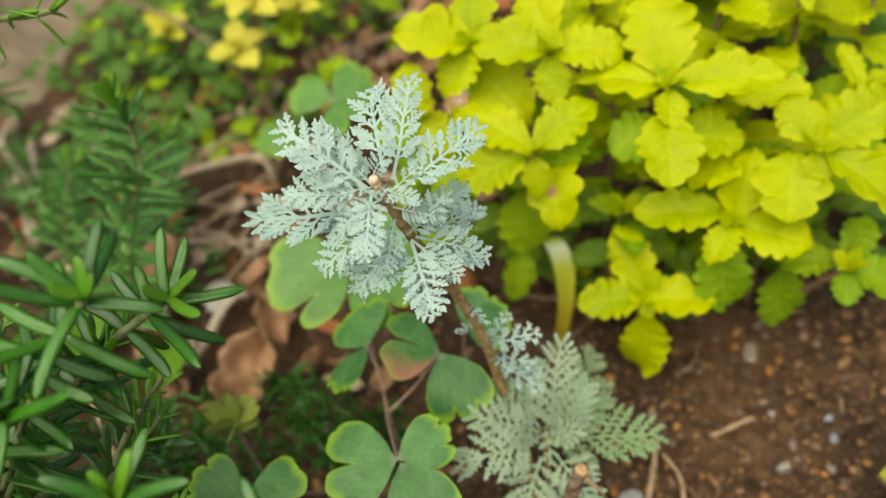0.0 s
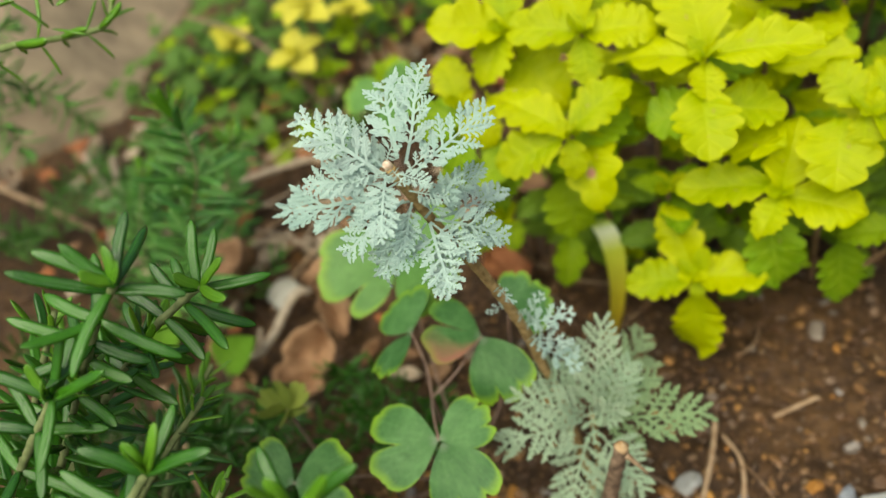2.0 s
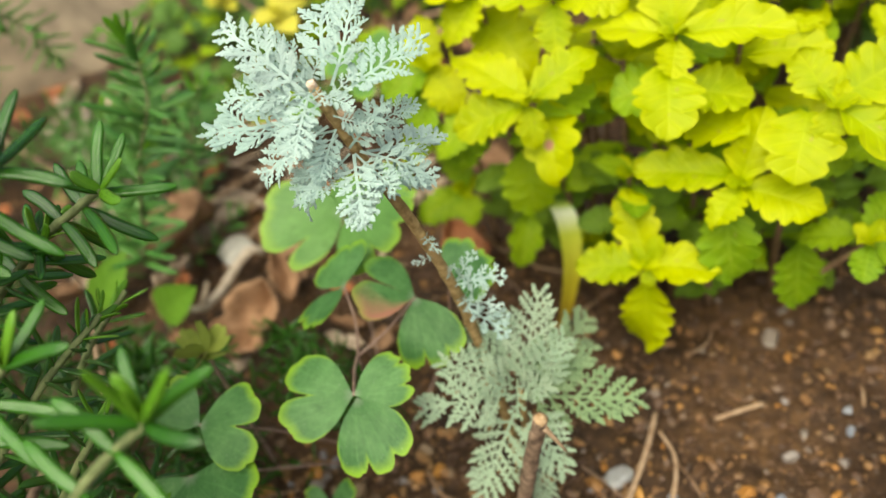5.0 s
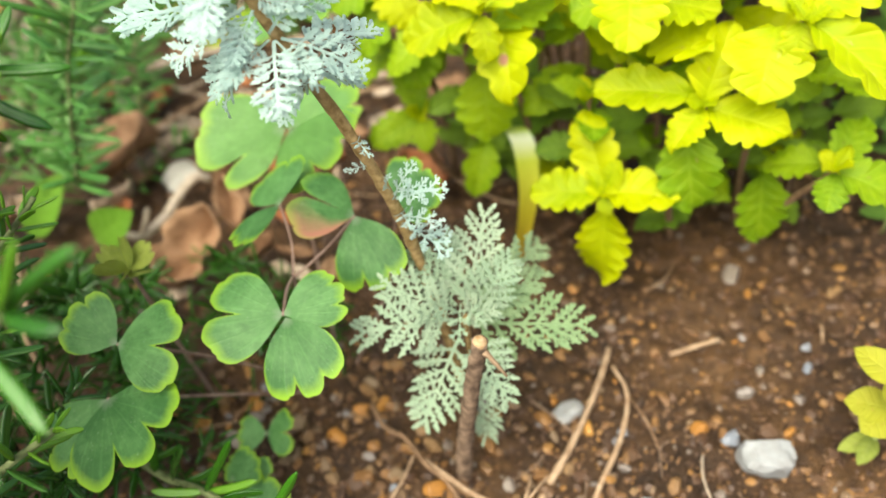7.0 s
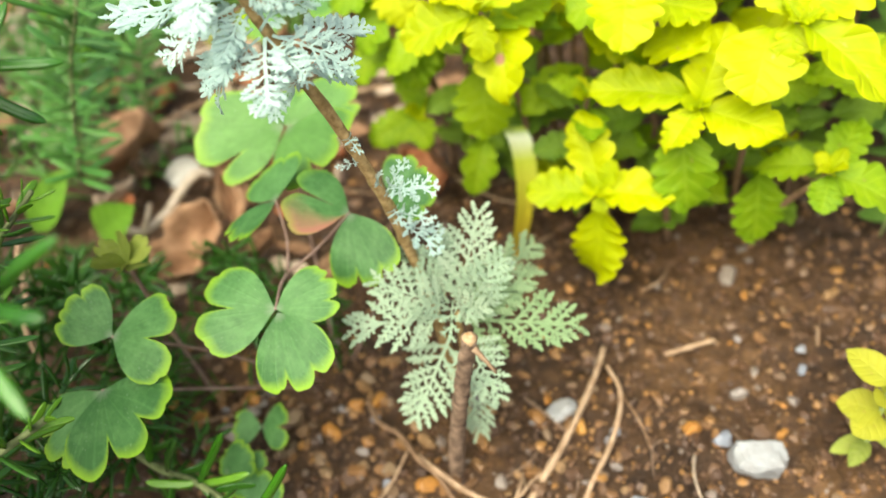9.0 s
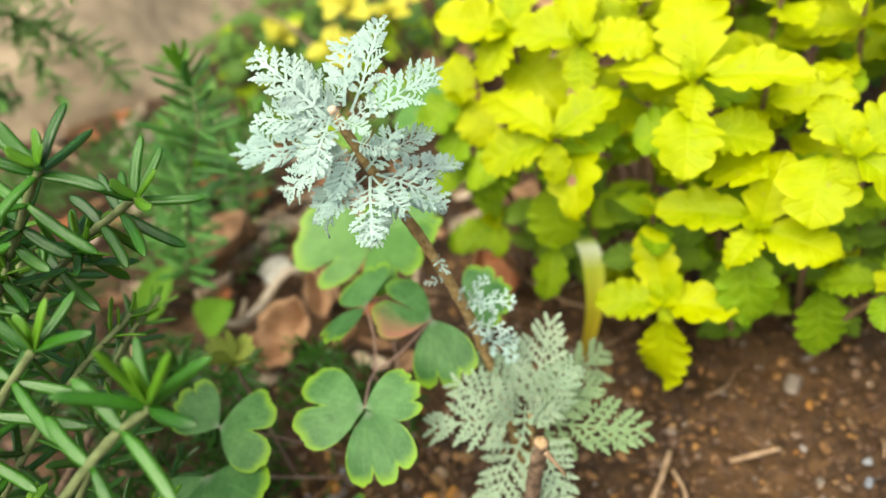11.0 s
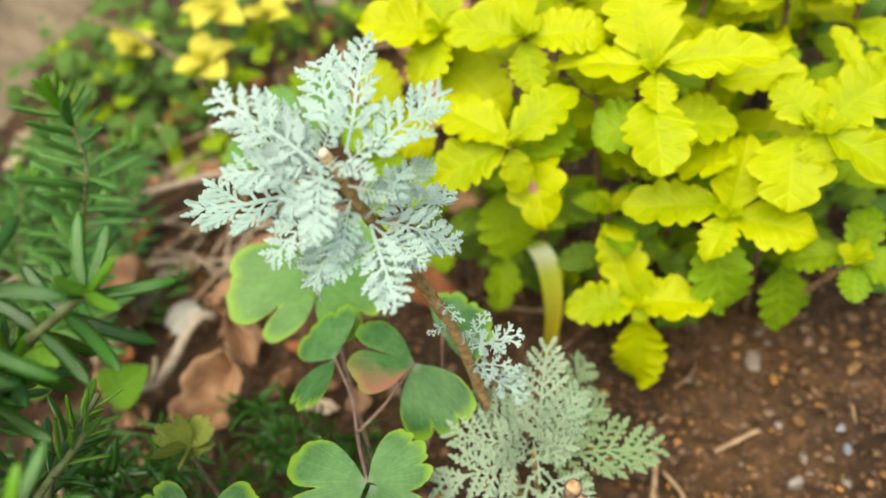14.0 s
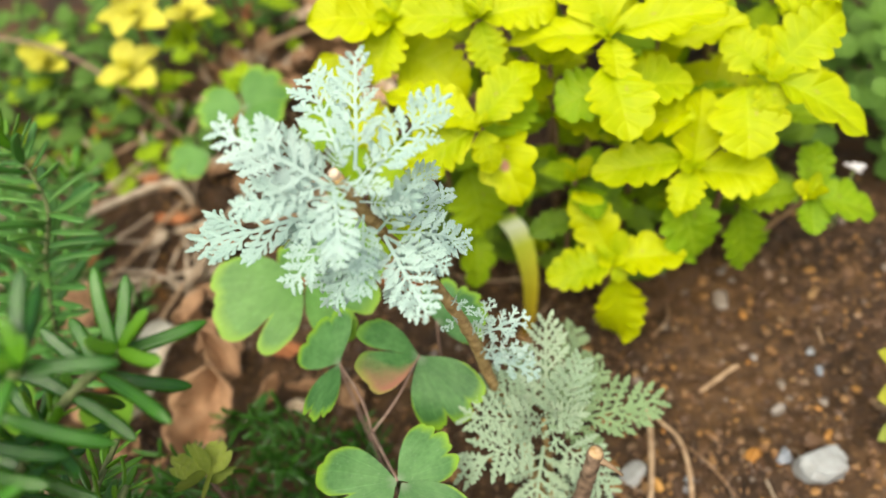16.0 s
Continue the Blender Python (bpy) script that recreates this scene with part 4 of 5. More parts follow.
    # the rest of the mound, shoot by shoot
    def shoot(x, y, z, mat, size, turn, lean=0.0):
        stem((x, y, z), (x + rr.uniform(-10, 10), y + 12, -3))
        for tier in range(4):
            for s in (0, 180):
                a = radians(turn + 90 * (tier % 2) + s + rr.uniform(-14, 14))
                l = size * (0.55, 1.0, 1.0, 0.85)[tier] * rr.uniform(0.85, 1.1)
                zz = z - (0, 8, 24, 42)[tier]
                rise = (0.7, 0.25, 0.0, -0.2)[tier] * l
                if zz < 12:
                    continue
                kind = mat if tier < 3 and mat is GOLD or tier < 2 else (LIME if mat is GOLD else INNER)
                base = (x, y, zz)
                leaf(base, (x + l * math.cos(a), y + l * math.sin(a) * 0.9 + lean, max(8, zz + rise)), l * 0.56, kind)

    for row, (y, z, lo, hi, n) in enumerate(((262, 128, 38, 150, 4), (290, 142, 4, 160, 6), (318, 148, 28, 168, 6), (348, 148, 46, 176, 6), (380, 140, 60, 180, 5), (415, 120, 78, 180, 4))):
        for i in range(n):
            x = lo + (hi - lo) * (i + 0.5) / n + rr.uniform(-8, 8)
            shoot(x, y + rr.uniform(-8, 8), z + rr.uniform(-14, 12) - max(0, x - 130) * 0.5, GOLD, rr.uniform(27, 35), rr.uniform(0, 180))
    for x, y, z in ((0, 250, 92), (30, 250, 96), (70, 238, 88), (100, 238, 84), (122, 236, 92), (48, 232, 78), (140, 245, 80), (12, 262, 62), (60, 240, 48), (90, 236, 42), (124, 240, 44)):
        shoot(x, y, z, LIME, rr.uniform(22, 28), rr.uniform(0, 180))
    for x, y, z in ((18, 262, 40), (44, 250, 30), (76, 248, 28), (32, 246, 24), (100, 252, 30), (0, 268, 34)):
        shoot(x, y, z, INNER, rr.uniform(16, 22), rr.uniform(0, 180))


build_golden()


def grass_blade():
    pts = curve_points([mm(17, 216, -1), mm(21, 217, 16), mm(24, 223, 36), mm(23, 230, 52), mm(19, 237, 58), mm(14, 243, 55)], 6)
    verts, faces, uvs = [], [], []
    for i, p in enumerate(pts):
        f = i / (len(pts) - 1)
        w = 0.0046 * (0.5 + 0.95 * f - 0.8 * max(0, f - 0.55))
        side = Vector((0.95, 0.25, 0.1 - 0.35 * f)).normalized()
        for s, d in ((-1, 0.0009), (-0.4, 0), (0.4, 0), (1, 0.0009)):
            verts.append(p + side * s * w + Vector((0, -d, d)))
            uvs.append((0.5 + s / 2, f))
    for i in range(len(pts) - 1):
        for j in range(3):
            a = i * 4 + j
            faces.append((a, a + 1, a + 5, a + 4))
    tagged(link("grass_blade", mesh_of("grass_blade", verts, faces, uvs), BANDED), "arched yellowing grass blade with a pale band", "grass")


grass_blade()


# ---- rosemary ----
def whorls(points, gap, length, spread, rr, tip_young=2):
    """Leaf poses up a twig: opposite pairs, each turned against the last, shorter and steeper at the tip."""
    pts = curve_points([mm(*p) for p in points], 10)
    dist = [0.0]
    for a, b in zip(pts, pts[1:]):
        dist.append(dist[-1] + (b - a).length)
    total, s, k, out = dist[-1], gap * 0.5, 0, []
    while s < total:
        i = max(j for j in range(len(dist)) if dist[j] <= s)
        i = min(i, len(pts) - 2)
        p, d = pts[i].lerp(pts[i + 1], (s - dist[i]) / max(1e-9, dist[i + 1] - dist[i])), (pts[i + 1] - pts[i]).normalized()
        a = d.cross(Vector((0.3, 0.9, 0.35))).normalized()
        b = d.cross(a)
        left = (total - s) / gap
        for h in (0, 1):
            q = k * radians(80) + h * math.pi + rr.uniform(-0.35, 0.35)
            side = a * math.cos(q) + b * math.sin(q)
            ang = radians((spread + 8) * min(1.0, 0.5 + 0.14 * left) + rr.uniform(-10, 10))
            l = length / 1000 * min(1.0, 0.42 + 0.2 * left) * rr.uniform(0.75, 1.12)
            way = d * math.cos(ang) + side * math.sin(ang)
            out.append((p + side * 0.0007, p + way * l, d, left < tip_young))
        s += gap * rr.uniform(0.85, 1.2) * (0.6 if left < 3 else 1)
        k += 1
    return out


def sprig(bush, points, gap=0.0042, length=19, spread=62, seed=1, width=1.0, mat=NEEDLE, thick=0.0013, tip_young=2):
    """A leafy twig whose leaves are parts of their own."""
    rr = random.Random(seed)
    twig = link("twig", tube("twig", [mm(*p) for p in points], thick, thick * 0.6, 7, 0.06, 6, 0.12, seed), ROSEWOOD, bush)
    for base, tip, d, young in whorls(points, gap, length, spread, rr, tip_young):
        link("leaf", NEEDLES[rr.randrange(4)], YOUNG if young else mat, twig, lay(base, tip, width * rr.uniform(1.2, 1.5) * min(1.5, 0.019 / (tip - base).length), d))


def rosemary_near():
    bush = thing("rosemary_bush", "dark green rosemary with narrow glossy leaves", "shrub")

    def single(base, tip, mat=NEEDLE, w=1.25, k=[0], face=(0, -0.4, 1)):
        k[0] += 1
        a, b = mm(*base), mm(*tip)
        link("leaf", NEEDLES[k[0] % 4], mat, bush, lay(a, b, w * 0.0185 / (b - a).length, face))

    def tuft(node, tips, mat=NEEDLE):
        """Leaves from one node of a twig."""
        for tip in tips:
            single(node, tip, mat)

    def twig(*points):
        """A twig, leafy below the leaves that are set one by one."""
        link("tip", tube("tip", [mm(*p) for p in points[-3:]], 0.0011, 0.0009, 8, 0.08, 6, 0.25), ROSEWOOD, bush)
        sprig(bush, points[:-2], 0.0032, 17, 60, len(points) + round(-points[0][0]), 0.95)

    # twig with the tall tip
    twig((-150, 52, 110), (-120, 80, 152), (-103, 93, 177), (-90, 96, 193), (-81, 95.5, 202))
    tuft((-80.5, 95, 202), [(-78.5, 109, 210), (-94, 97, 213), (-88, 98, 213)])
    tuft((-83, 96, 200), [(-84, 118, 197), (-68.5, 97, 195), (-88, 78, 195), (-99, 93, 212)])
    tuft((-90, 95, 192), [(-75.5, 92, 180), (-104, 101, 196), (-92, 108, 200), (-100, 84, 199)])
    tuft((-96, 95, 185), [(-85.5, 94, 177), (-112, 96, 195), (-98, 110, 190), (-101, 82, 187)])
    tuft((-100, 94, 180), [(-88.5, 89, 177), (-108, 108, 184), (-115, 88, 182)])
    tuft((-106, 90, 172), [(-94, 82, 170), (-118, 98, 174), (-106, 104, 178), (-110, 78, 178)])
    tuft((-113, 85, 162), [(-100, 78, 160), (-124, 92, 168), (-114, 100, 168)])
    tuft((-81, 95.5, 203), [(-80, 99, 210), (-84, 93, 209), (-77, 96, 208)], YOUNG)
    # twig that points to the wormwood
    twig((-140, 80, 126), (-112, 98, 156), (-93, 109, 171), (-84, 112, 176), (-77, 113, 180))
    tuft((-78, 113, 179), [(-79, 127, 189), (-61.5, 118, 176), (-80, 103, 192), (-74, 126, 186)])
    tuft((-83, 112, 175.5), [(-68, 97, 175), (-68.5, 111.5, 165), (-93, 122, 181), (-88, 124, 180)])
    tuft((-89, 110, 173), [(-78, 100, 168), (-100, 116, 178), (-86, 116, 158)])
    tuft((-96, 107, 168), [(-86, 93, 172), (-104, 118, 172), (-92, 112, 152), (-106, 99, 178)])
    tuft((-103, 103, 163), [(-90, 96, 156), (-114, 112, 166), (-102, 114, 152)])
    tuft((-77, 113, 180), [(-68, 113.5, 188), (-67, 105, 183), (-80, 111, 187)], YOUNG)
    # twig at the edge of the bush
    twig((-160, 45, 120), (-128, 66, 156), (-112, 76, 173), (-103, 81, 182))
    tuft((-102, 82, 183), [(-82, 79.5, 194), (-95, 90, 196), (-98, 96, 190), (-102, 67, 178), (-117, 84, 194)])
    tuft((-108, 78, 177), [(-95, 81, 171), (-118, 90, 184), (-104, 64, 172), (-124, 76, 184)])
    tuft((-116, 73, 169), [(-102, 70, 160), (-128, 84, 174), (-116, 60, 170)])
    tuft((-103, 82, 184), [(-98, 80, 192), (-104, 85, 192)], YOUNG)
    # lower twigs
    twig((-130, 32, 105), (-104, 48, 146), (-90, 58, 164), (-78, 66, 176))
    tuft((-78, 66, 176), [(-73, 79, 181), (-61.5, 67.5, 181), (-88, 67, 186)])
    tuft((-84, 62, 170), [(-64, 64, 162), (-67, 51, 165), (-97, 67, 178), (-86, 76, 172)])
    tuft((-90, 57, 164), [(-70, 60, 158), (-103, 66, 170), (-88, 42, 166), (-92, 72, 162)])
    tuft((-97, 52, 155), [(-80, 48, 150), (-110, 62, 160), (-96, 66, 150)])
    tuft((-78, 66, 176), [(-71.5, 71, 187), (-76, 64.5, 188), (-80, 69, 184)], YOUNG)
    twig((-96, 14, 112), (-72, 36, 152), (-55, 48, 168), (-44, 55, 175))
    tuft((-44, 55, 175), [(-29, 60, 185), (-30, 50, 178), (-52, 68, 180), (-56, 48, 186)])
    tuft((-49, 51, 172), [(-34, 40, 166), (-62, 58, 178), (-54, 66, 168)])
    tuft((-56, 46, 166), [(-42, 34, 160), (-70, 54, 170), (-56, 62, 160)])
    tuft((-44, 55, 176), [(-44, 52, 195), (-31, 54, 193), (-42, 54, 188), (-46, 58, 186)], YOUNG)
    # twigs inside the bush, most with its shade put in their leaf colour
    sprig(bush, [(-120, 28, 95), (-100, 38, 128), (-84, 46, 146)], 0.0065, 17, 62, 7, 0.8, NEEDLE_SHADE)
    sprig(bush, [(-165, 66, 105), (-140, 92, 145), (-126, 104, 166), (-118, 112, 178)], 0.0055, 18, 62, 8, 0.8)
    sprig(bush, [(-140, 60, 96), (-120, 78, 120), (-104, 92, 136), (-90, 104, 146)], 0.0055, 18, 62, 9, 0.8, NEEDLE_SHADE)
    sprig(bush, [(-130, 100, 90), (-118, 116, 112), (-104, 130, 126)], 0.0065, 17, 60, 10, 0.8, mat=NEEDLE_SHADE)
    sprig(bush, [(-118, 60, 90), (-98, 74, 118), (-84, 86, 134)], 0.0065, 17, 60, 16, 0.8, mat=NEEDLE_SHADE)
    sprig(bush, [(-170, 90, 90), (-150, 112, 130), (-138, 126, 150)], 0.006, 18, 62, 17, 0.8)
    sprig(bush, [(-112, 40, 80), (-92, 56, 104), (-72, 66, 116)], 0.0065, 17, 60, 18, 0.8, mat=NEEDLE_SHADE)
    # low sprig over the pebbles
    sprig(bush, [(-118, 108, 26), (-89, 93, 35), (-70, 86, 41), (-52, 76, 47), (-40, 68, 50)], 0.012, 15, 50, 21, 0.95, NEEDLE, 0.0014, 0)
    single((-70, 86, 41), (-54, 90, 68))
    single((-47, 75, 46), (-29, 78, 76))
    single((-84, 91, 38), (-71, 90, 62), NEEDLE_SHADE)
    single((-88, 92, 36), (-80, 96, 22), NEEDLE_SHADE)
    single((-71, 86, 41), (-86, 84, 44), YOUNG)
    single((-70, 86, 41), (-52, 88, 47), YOUNG)
    # woody stems down to the soil
    for top in ((-150, 52, 111), (-140, 80, 127), (-160, 45, 121), (-130, 32, 106), (-96, 20, 113), (-120, 28, 96), (-165, 66, 106), (-140, 60, 97), (-130, 100, 91), (-170, 90, 91), (-118, 60, 91)):
        a = mm(*top)
        foot = mm(-178 + top[2] * 0.02, 58 + top[1] * 0.1, -4)
        link("branch", tube("branch", [foot, foot.lerp(a, 0.5) + mm(-8, 0, 6), a], 0.0024, 0.0014, 7, 0.06, 6, 0.1), STUB, bush)
    return bush


def leafy_mass(name, twigs, gap, length, seed, parent, mat, width=1.0):
    """Many small leafy twigs in one mesh."""
    rr = random.Random(seed)
    base = [([v.co.copy() for v in n.vertices], [tuple(p.vertices) for p in n.polygons]) for n in SLIM]
    verts, faces, uvs = [], [], []
    layer = SLIM[0].uv_layers[0].data
    puv = {SLIM[0].loops[i].vertex_index: tuple(layer[i].uv) for i in range(len(SLIM[0].loops))}
    for pts in twigs:
        for a, b, d, young in whorls(pts, gap, length, 62, rr):
            m = lay(a, b, width * rr.uniform(0.95, 1.25), d)
            vs, fs = base[rr.randrange(2)]
            k = len(verts)
            verts += [m @ v for v in vs]
            uvs += [puv[i] for i in range(len(vs))]
            faces += [tuple(k + i for i in f) for f in fs]
    ob = link(name, mesh_of(name, verts, faces, uvs), mat, parent)
    return tagged(ob, "", "", "", "stuff")


def twig_fan(rr, centre, spread, n, height, length):
    out = []
    for _ in range(n):
        x, y = centre[0] + rr.uniform(-spread[0], spread[0]), centre[1] + rr.uniform(-spread[1], spread[1])
        a, up = rr.uniform(0, 2 * math.pi), rr.uniform(*height)
        dx, dy = math.cos(a) * length * 0.5, math.sin(a) * length * 0.5
        out.append([(x - dx, y - dy, max(2, up - 10)), (x, y, up), (x + dx * 0.8, y + dy * 0.8, up + rr.uniform(2, 14))])
    return out


def rosemary_low():
    rr = random.Random(12)
    near = rosemary_near()
    twigs = twig_fan(rr, (-150, 88), (48, 62), 64, (15, 72), 42) + twig_fan(rr, (-185, 165), (26, 34), 9, (8, 35), 34) + twig_fan(rr, (-250, 190), (34, 46), 14, (12, 55), 40)
    # these and the creeping leaves carry the bush's shade in their colour
    leafy_mass("shaded_leaves", twigs, 0.0038, 13, 5, near, NEEDLE_SHADE, 1.3)
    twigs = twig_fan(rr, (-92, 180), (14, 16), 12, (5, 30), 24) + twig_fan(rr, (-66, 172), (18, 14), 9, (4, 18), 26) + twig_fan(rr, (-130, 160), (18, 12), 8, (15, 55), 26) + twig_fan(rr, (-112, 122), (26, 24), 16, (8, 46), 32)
    leafy_mass("creeping_leaves", twigs, 0.0052, 14, 6, near, NEEDLE_SHADE, 1.15)
    far = thing("rosemary_bush", "green rosemary growing in front of a tan boulder", "shrub")
    main = [((-168, 214, 50), (-148, 221, 104), (-135, 226, 130), (-141, 240, 152)), ((-225, 300, 10), (-205, 312, 60), (-190, 318, 90)),
            ((-190, 240, 30), (-178, 250, 64), (-170, 262, 84)), ((-230, 270, 10), (-222, 280, 50), (-210, 296, 80)), ((-180, 290, 20), (-172, 300, 60), (-160, 306, 84))]
    for i, pts in enumerate(main):
        sprig(far, pts, 0.0036, 19, 62, 40 + i, mat=FRESH, width=1.1, thick=0.0010)
    for base, tip in (((-136, 227, 124), (-121, 237, 124)), ((-141, 224, 112), (-129, 239, 94)), ((-139, 225, 122), (-152, 210, 140)), ((-138, 232, 142), (-134, 250, 146))):
        a, b = mm(*base), mm(*tip)
        link("leaf", NEEDLES[0], FRESH, far, lay(a, b, 0.024 / (b - a).length))
    twigs = twig_fan(rr, (-215, 318), (40, 34), 14, (12, 62), 44) + twig_fan(rr, (-195, 262), (34, 24), 5, (12, 50), 40) + twig_fan(rr, (-275, 345), (30, 26), 7, (4, 36), 40) + twig_fan(rr, (-350, 330), (40, 20), 7, (4, 30), 40)
    leafy_mass("back_leaves", twigs, 0.0048, 15, 8, far, FRESH, 1.2)
    trail = thing("rosemary_branch", "trailing thin rosemary branch hanging over a boulder", "branch")
    pts = [(-380, 300, -4), (-372, 298, 120), (-335, 302, 168), (-293, 319, 142), (-271, 320, 130), (-251, 323, 114), (-238, 317, 97)]
    link("twig", tube("twig", [mm(*p) for p in pts], 0.0016, 0.0008, 7, 0.06), ROSEWOOD, trail)
    leafy_mass("branch_leaves", [pts[1:], [(-330, 302, 160), (-310, 296, 130), (-300, 292, 100)], [(-290, 318, 140), (-276, 306, 118), (-270, 300, 96)], [(-300, 316, 146), (-280, 330, 150), (-262, 340, 148)], [(-345, 300, 150), (-335, 300, 190), (-318, 304, 215)], [(-372, 298, 120), (-350, 310, 140), (-330, 318, 150)]], 0.0026, 16, 9, trail, FRESH, 1.6)
    leafy_mass("inner_leaves", twig_fan(rr, (-345, 300), (30, 22), 16, (95, 190), 50), 0.0036, 16, 19, trail, NEEDLE_SHADE, 1.5)
    green = thing("trailing_stem", "pale green leafy stem arching over the rosemary", "branch")
    pts = [(-300, 110, -4), (-290, 118, 130), (-240, 140, 205), (-190, 160, 219), (-150, 190, 211), (-139, 202, 205), (-130, 215, 200), (-125, 222, 208)]
    link("twig", tube("twig", [mm(*p) for p in pts], 0.0015, 0.0008, 8, 0.05, 6, 0.1), GREENSTALK, green)
    leafy_mass("stem_leaves", [pts[3:], [(-160, 180, 213), (-150, 196, 222), (-146, 206, 232)], [(-140, 200, 206), (-131, 206, 220), (-128, 208, 230)]], 0.0075, 14, 10, green, YOUNG, 1.3)


rosemary_low()


# ---- litter ----
def dry_leaf(name, centre, length, breadth, spin, tilt, curl, mat, label, seed, lean=0.0):
    rr = random.Random(seed)
    p = rr.uniform(0, 6)

    crease, torn = rr.uniform(-0.3, 0.3), rr.uniform(0.05, 0.16)

    def half(v):
        return max(0.02, 0.5 * math.sin(math.pi * v ** 0.85) ** 0.7 * (1 + torn * math.sin(9 * v + p) + torn * 0.7 * math.sin(23 * v + 2 * p)))

    def relief(u, v):
        fold = 0.22 * curl * abs(u - crease) + curl * (u * u * 0.4 + 0.5 * (v - 0.5) ** 2)
        return fold + 0.05 * abs(math.sin(4 * u + 7 * v + p)) + 0.03 * math.sin(5 * u - 9 * v + p) + 0.02 * math.sin(13 * v - 6 * u + p) - 0.02 * (abs(u) < 0.1)

    me = blade(name, 22, 10, half, relief)
    c = mm(*centre)
    m = Matrix.Translation(c) @ pose(0, 0, 0, tilt, lean, spin) @ Matrix.Diagonal((breadth / 1000, length / 1000, length / 1000, 1)) @ Matrix.Translation((0, -0.5, 0))
    ob = link(name, me, mat, None, m)
    thickness = ob.modifiers.new("thickness", "SOLIDIFY")
    thickness.thickness = 0.02
    return tagged(ob, label, "leaf litter")


dry_leaf("dead_leaf", (-122, 206, 13), 36, 26, -20, 18, 0.75, DRY, "curled tan dead leaf lying on soil", 1, 10)
dry_leaf("dead_leaf", (-178, 262, 20), 44, 34, -60, 18, 0.5, DRY, "broad brown dead leaf lying flat", 2, -8)
dry_leaf("dead_leaf", (-228, 328, 10), 34, 22, 70, 6, 0.3, DRY_RED, "rusty orange dead leaf among litter", 3)
dry_leaf("dead_leaf", (-132, 272, 10), 20, 11, -50, 14, 0.4, DRY, "small brown curled dead leaf on soil", 4)
dry_leaf("dead_leaf", (-118, 238, 8), 30, 12, 30, 16, 0.6, DRY, "narrow brown dead leaf on soil", 5)
dry_leaf("dead_leaf", (-104, 446, 16), 44, 20, 10, 30, 0.3, DRY, "upright brown dead leaf beside a twig", 6)
dry_leaf("dead_leaf", (-30, 262, 8), 30, 22, 40, 10, 0.3, DRY_RED, "rusty dead leaf under the shrub", 7)
dry_leaf("dead_leaf", (-20, 320, 8), 40, 24, 100, 10, 0.3, DRY, "brown dead leaf behind the wormwood", 8)
for i in range(90):
    x, y = rng.uniform(-250, -40), rng.uniform(185, 480)
    dry_leaf("leaf_fragment", (x, y, 6 + rng.uniform(0, 5)), rng.uniform(8, 24), rng.uniform(5, 11), rng.uniform(0, 360), rng.uniform(-15, 15), rng.uniform(0.1, 0.6), rng.choice((DRY, DRY, DRY_PALE, DRY_RED)), "small dry brown leaf fragment on soil", 30 + i)["group"] = "leaf fragments"


for i in range(44):
    dry_leaf("dead_leaf", (rng.uniform(-105, 12), rng.uniform(395, 570), rng.uniform(6, 22)), rng.uniform(16, 36), rng.uniform(9, 20), rng.uniform(0, 360), rng.uniform(-20, 25), rng.uniform(0.1, 0.5), rng.choice((DRY, DRY_PALE, DRY_RED, DRY)), "dry brown dead leaf on soil behind plants", 190 + i)["group"] = "dead leaves at the back"
for i in range(36):
    dry_leaf("leaf_fragment", (rng.uniform(-420, -240), rng.uniform(285, 440), 7), rng.uniform(10, 26), rng.uniform(6, 14), rng.uniform(0, 360), rng.uniform(-15, 15), rng.uniform(0.1, 0.6), rng.choice((DRY, DRY_PALE, DRY_PALE, DRY_RED)), "small dry brown leaf fragment on soil", 130 + i)["group"] = "leaf fragments"


def stick(name, pts, r0, r1, mat, label, seed=1, sides=8):
    return tagged(link(name, tube(name, [mm(*p) for p in pts], r0 * 0.85 / 1000, r1 * 0.85 / 1000, sides, 0.13, 7, 0.16, seed), mat), label, "twig")


def curled_stalk():
    ob = thing("curled_stalk", "pale curled dry stalk with a papery husk on soil", "dry stalk")
    link("stalk", tube("stalk", [mm(-164, 218, 15), mm(-156, 219, 13), mm(-151, 233, 11), mm(-145, 245, 16), mm(-138, 252, 20), mm(-134, 255, 16)], 0.0021, 0.0029, 9, 0.1, 6, 0.1, 2, 0.6), CREAM, ob)
    link("side_stalk", tube("side_stalk", [mm(-156, 220, 14), mm(-154, 224, 18), mm(-153, 228, 22)], 0.0014, 0.0011, 8, 0.1, 5), CREAM, ob)
    husk = blade("husk", 12, 8, lambda v: max(0.05, 0.5 * math.sin(math.pi * (0.15 + 0.8 * v)) ** 0.6), lambda u, v: 0.25 * u * u + 0.1 * v * v)
    link("husk", husk, HUSK, ob, lay(mm(-139, 257, 20), mm(-153, 250, 14), 0.9, (0.1, -0.6, 1)), "grey papery husk")


curled_stalk()
stick("twig", [(79, 169, 2), (88, 172, 3), (98, 176, 3)], 1.2, 1.0, PALE_TWIG, "short straight pale twig on soil", 3)
stick("root", [(56, 169, 5), (51, 150, 6), (42, 127, 5), (32, 108, 2), (26, 92, -2)], 1.3, 1.7, PALE_TWIG, "pale dry forked root lying on soil", 4)
stick("root", [(57, 160, 6), (62, 148, 6), (59, 130, 5), (51, 111, 3), (46, 94, -2)], 0.9, 1.3, PALE_TWIG, "pale thin root beside a larger one", 5)
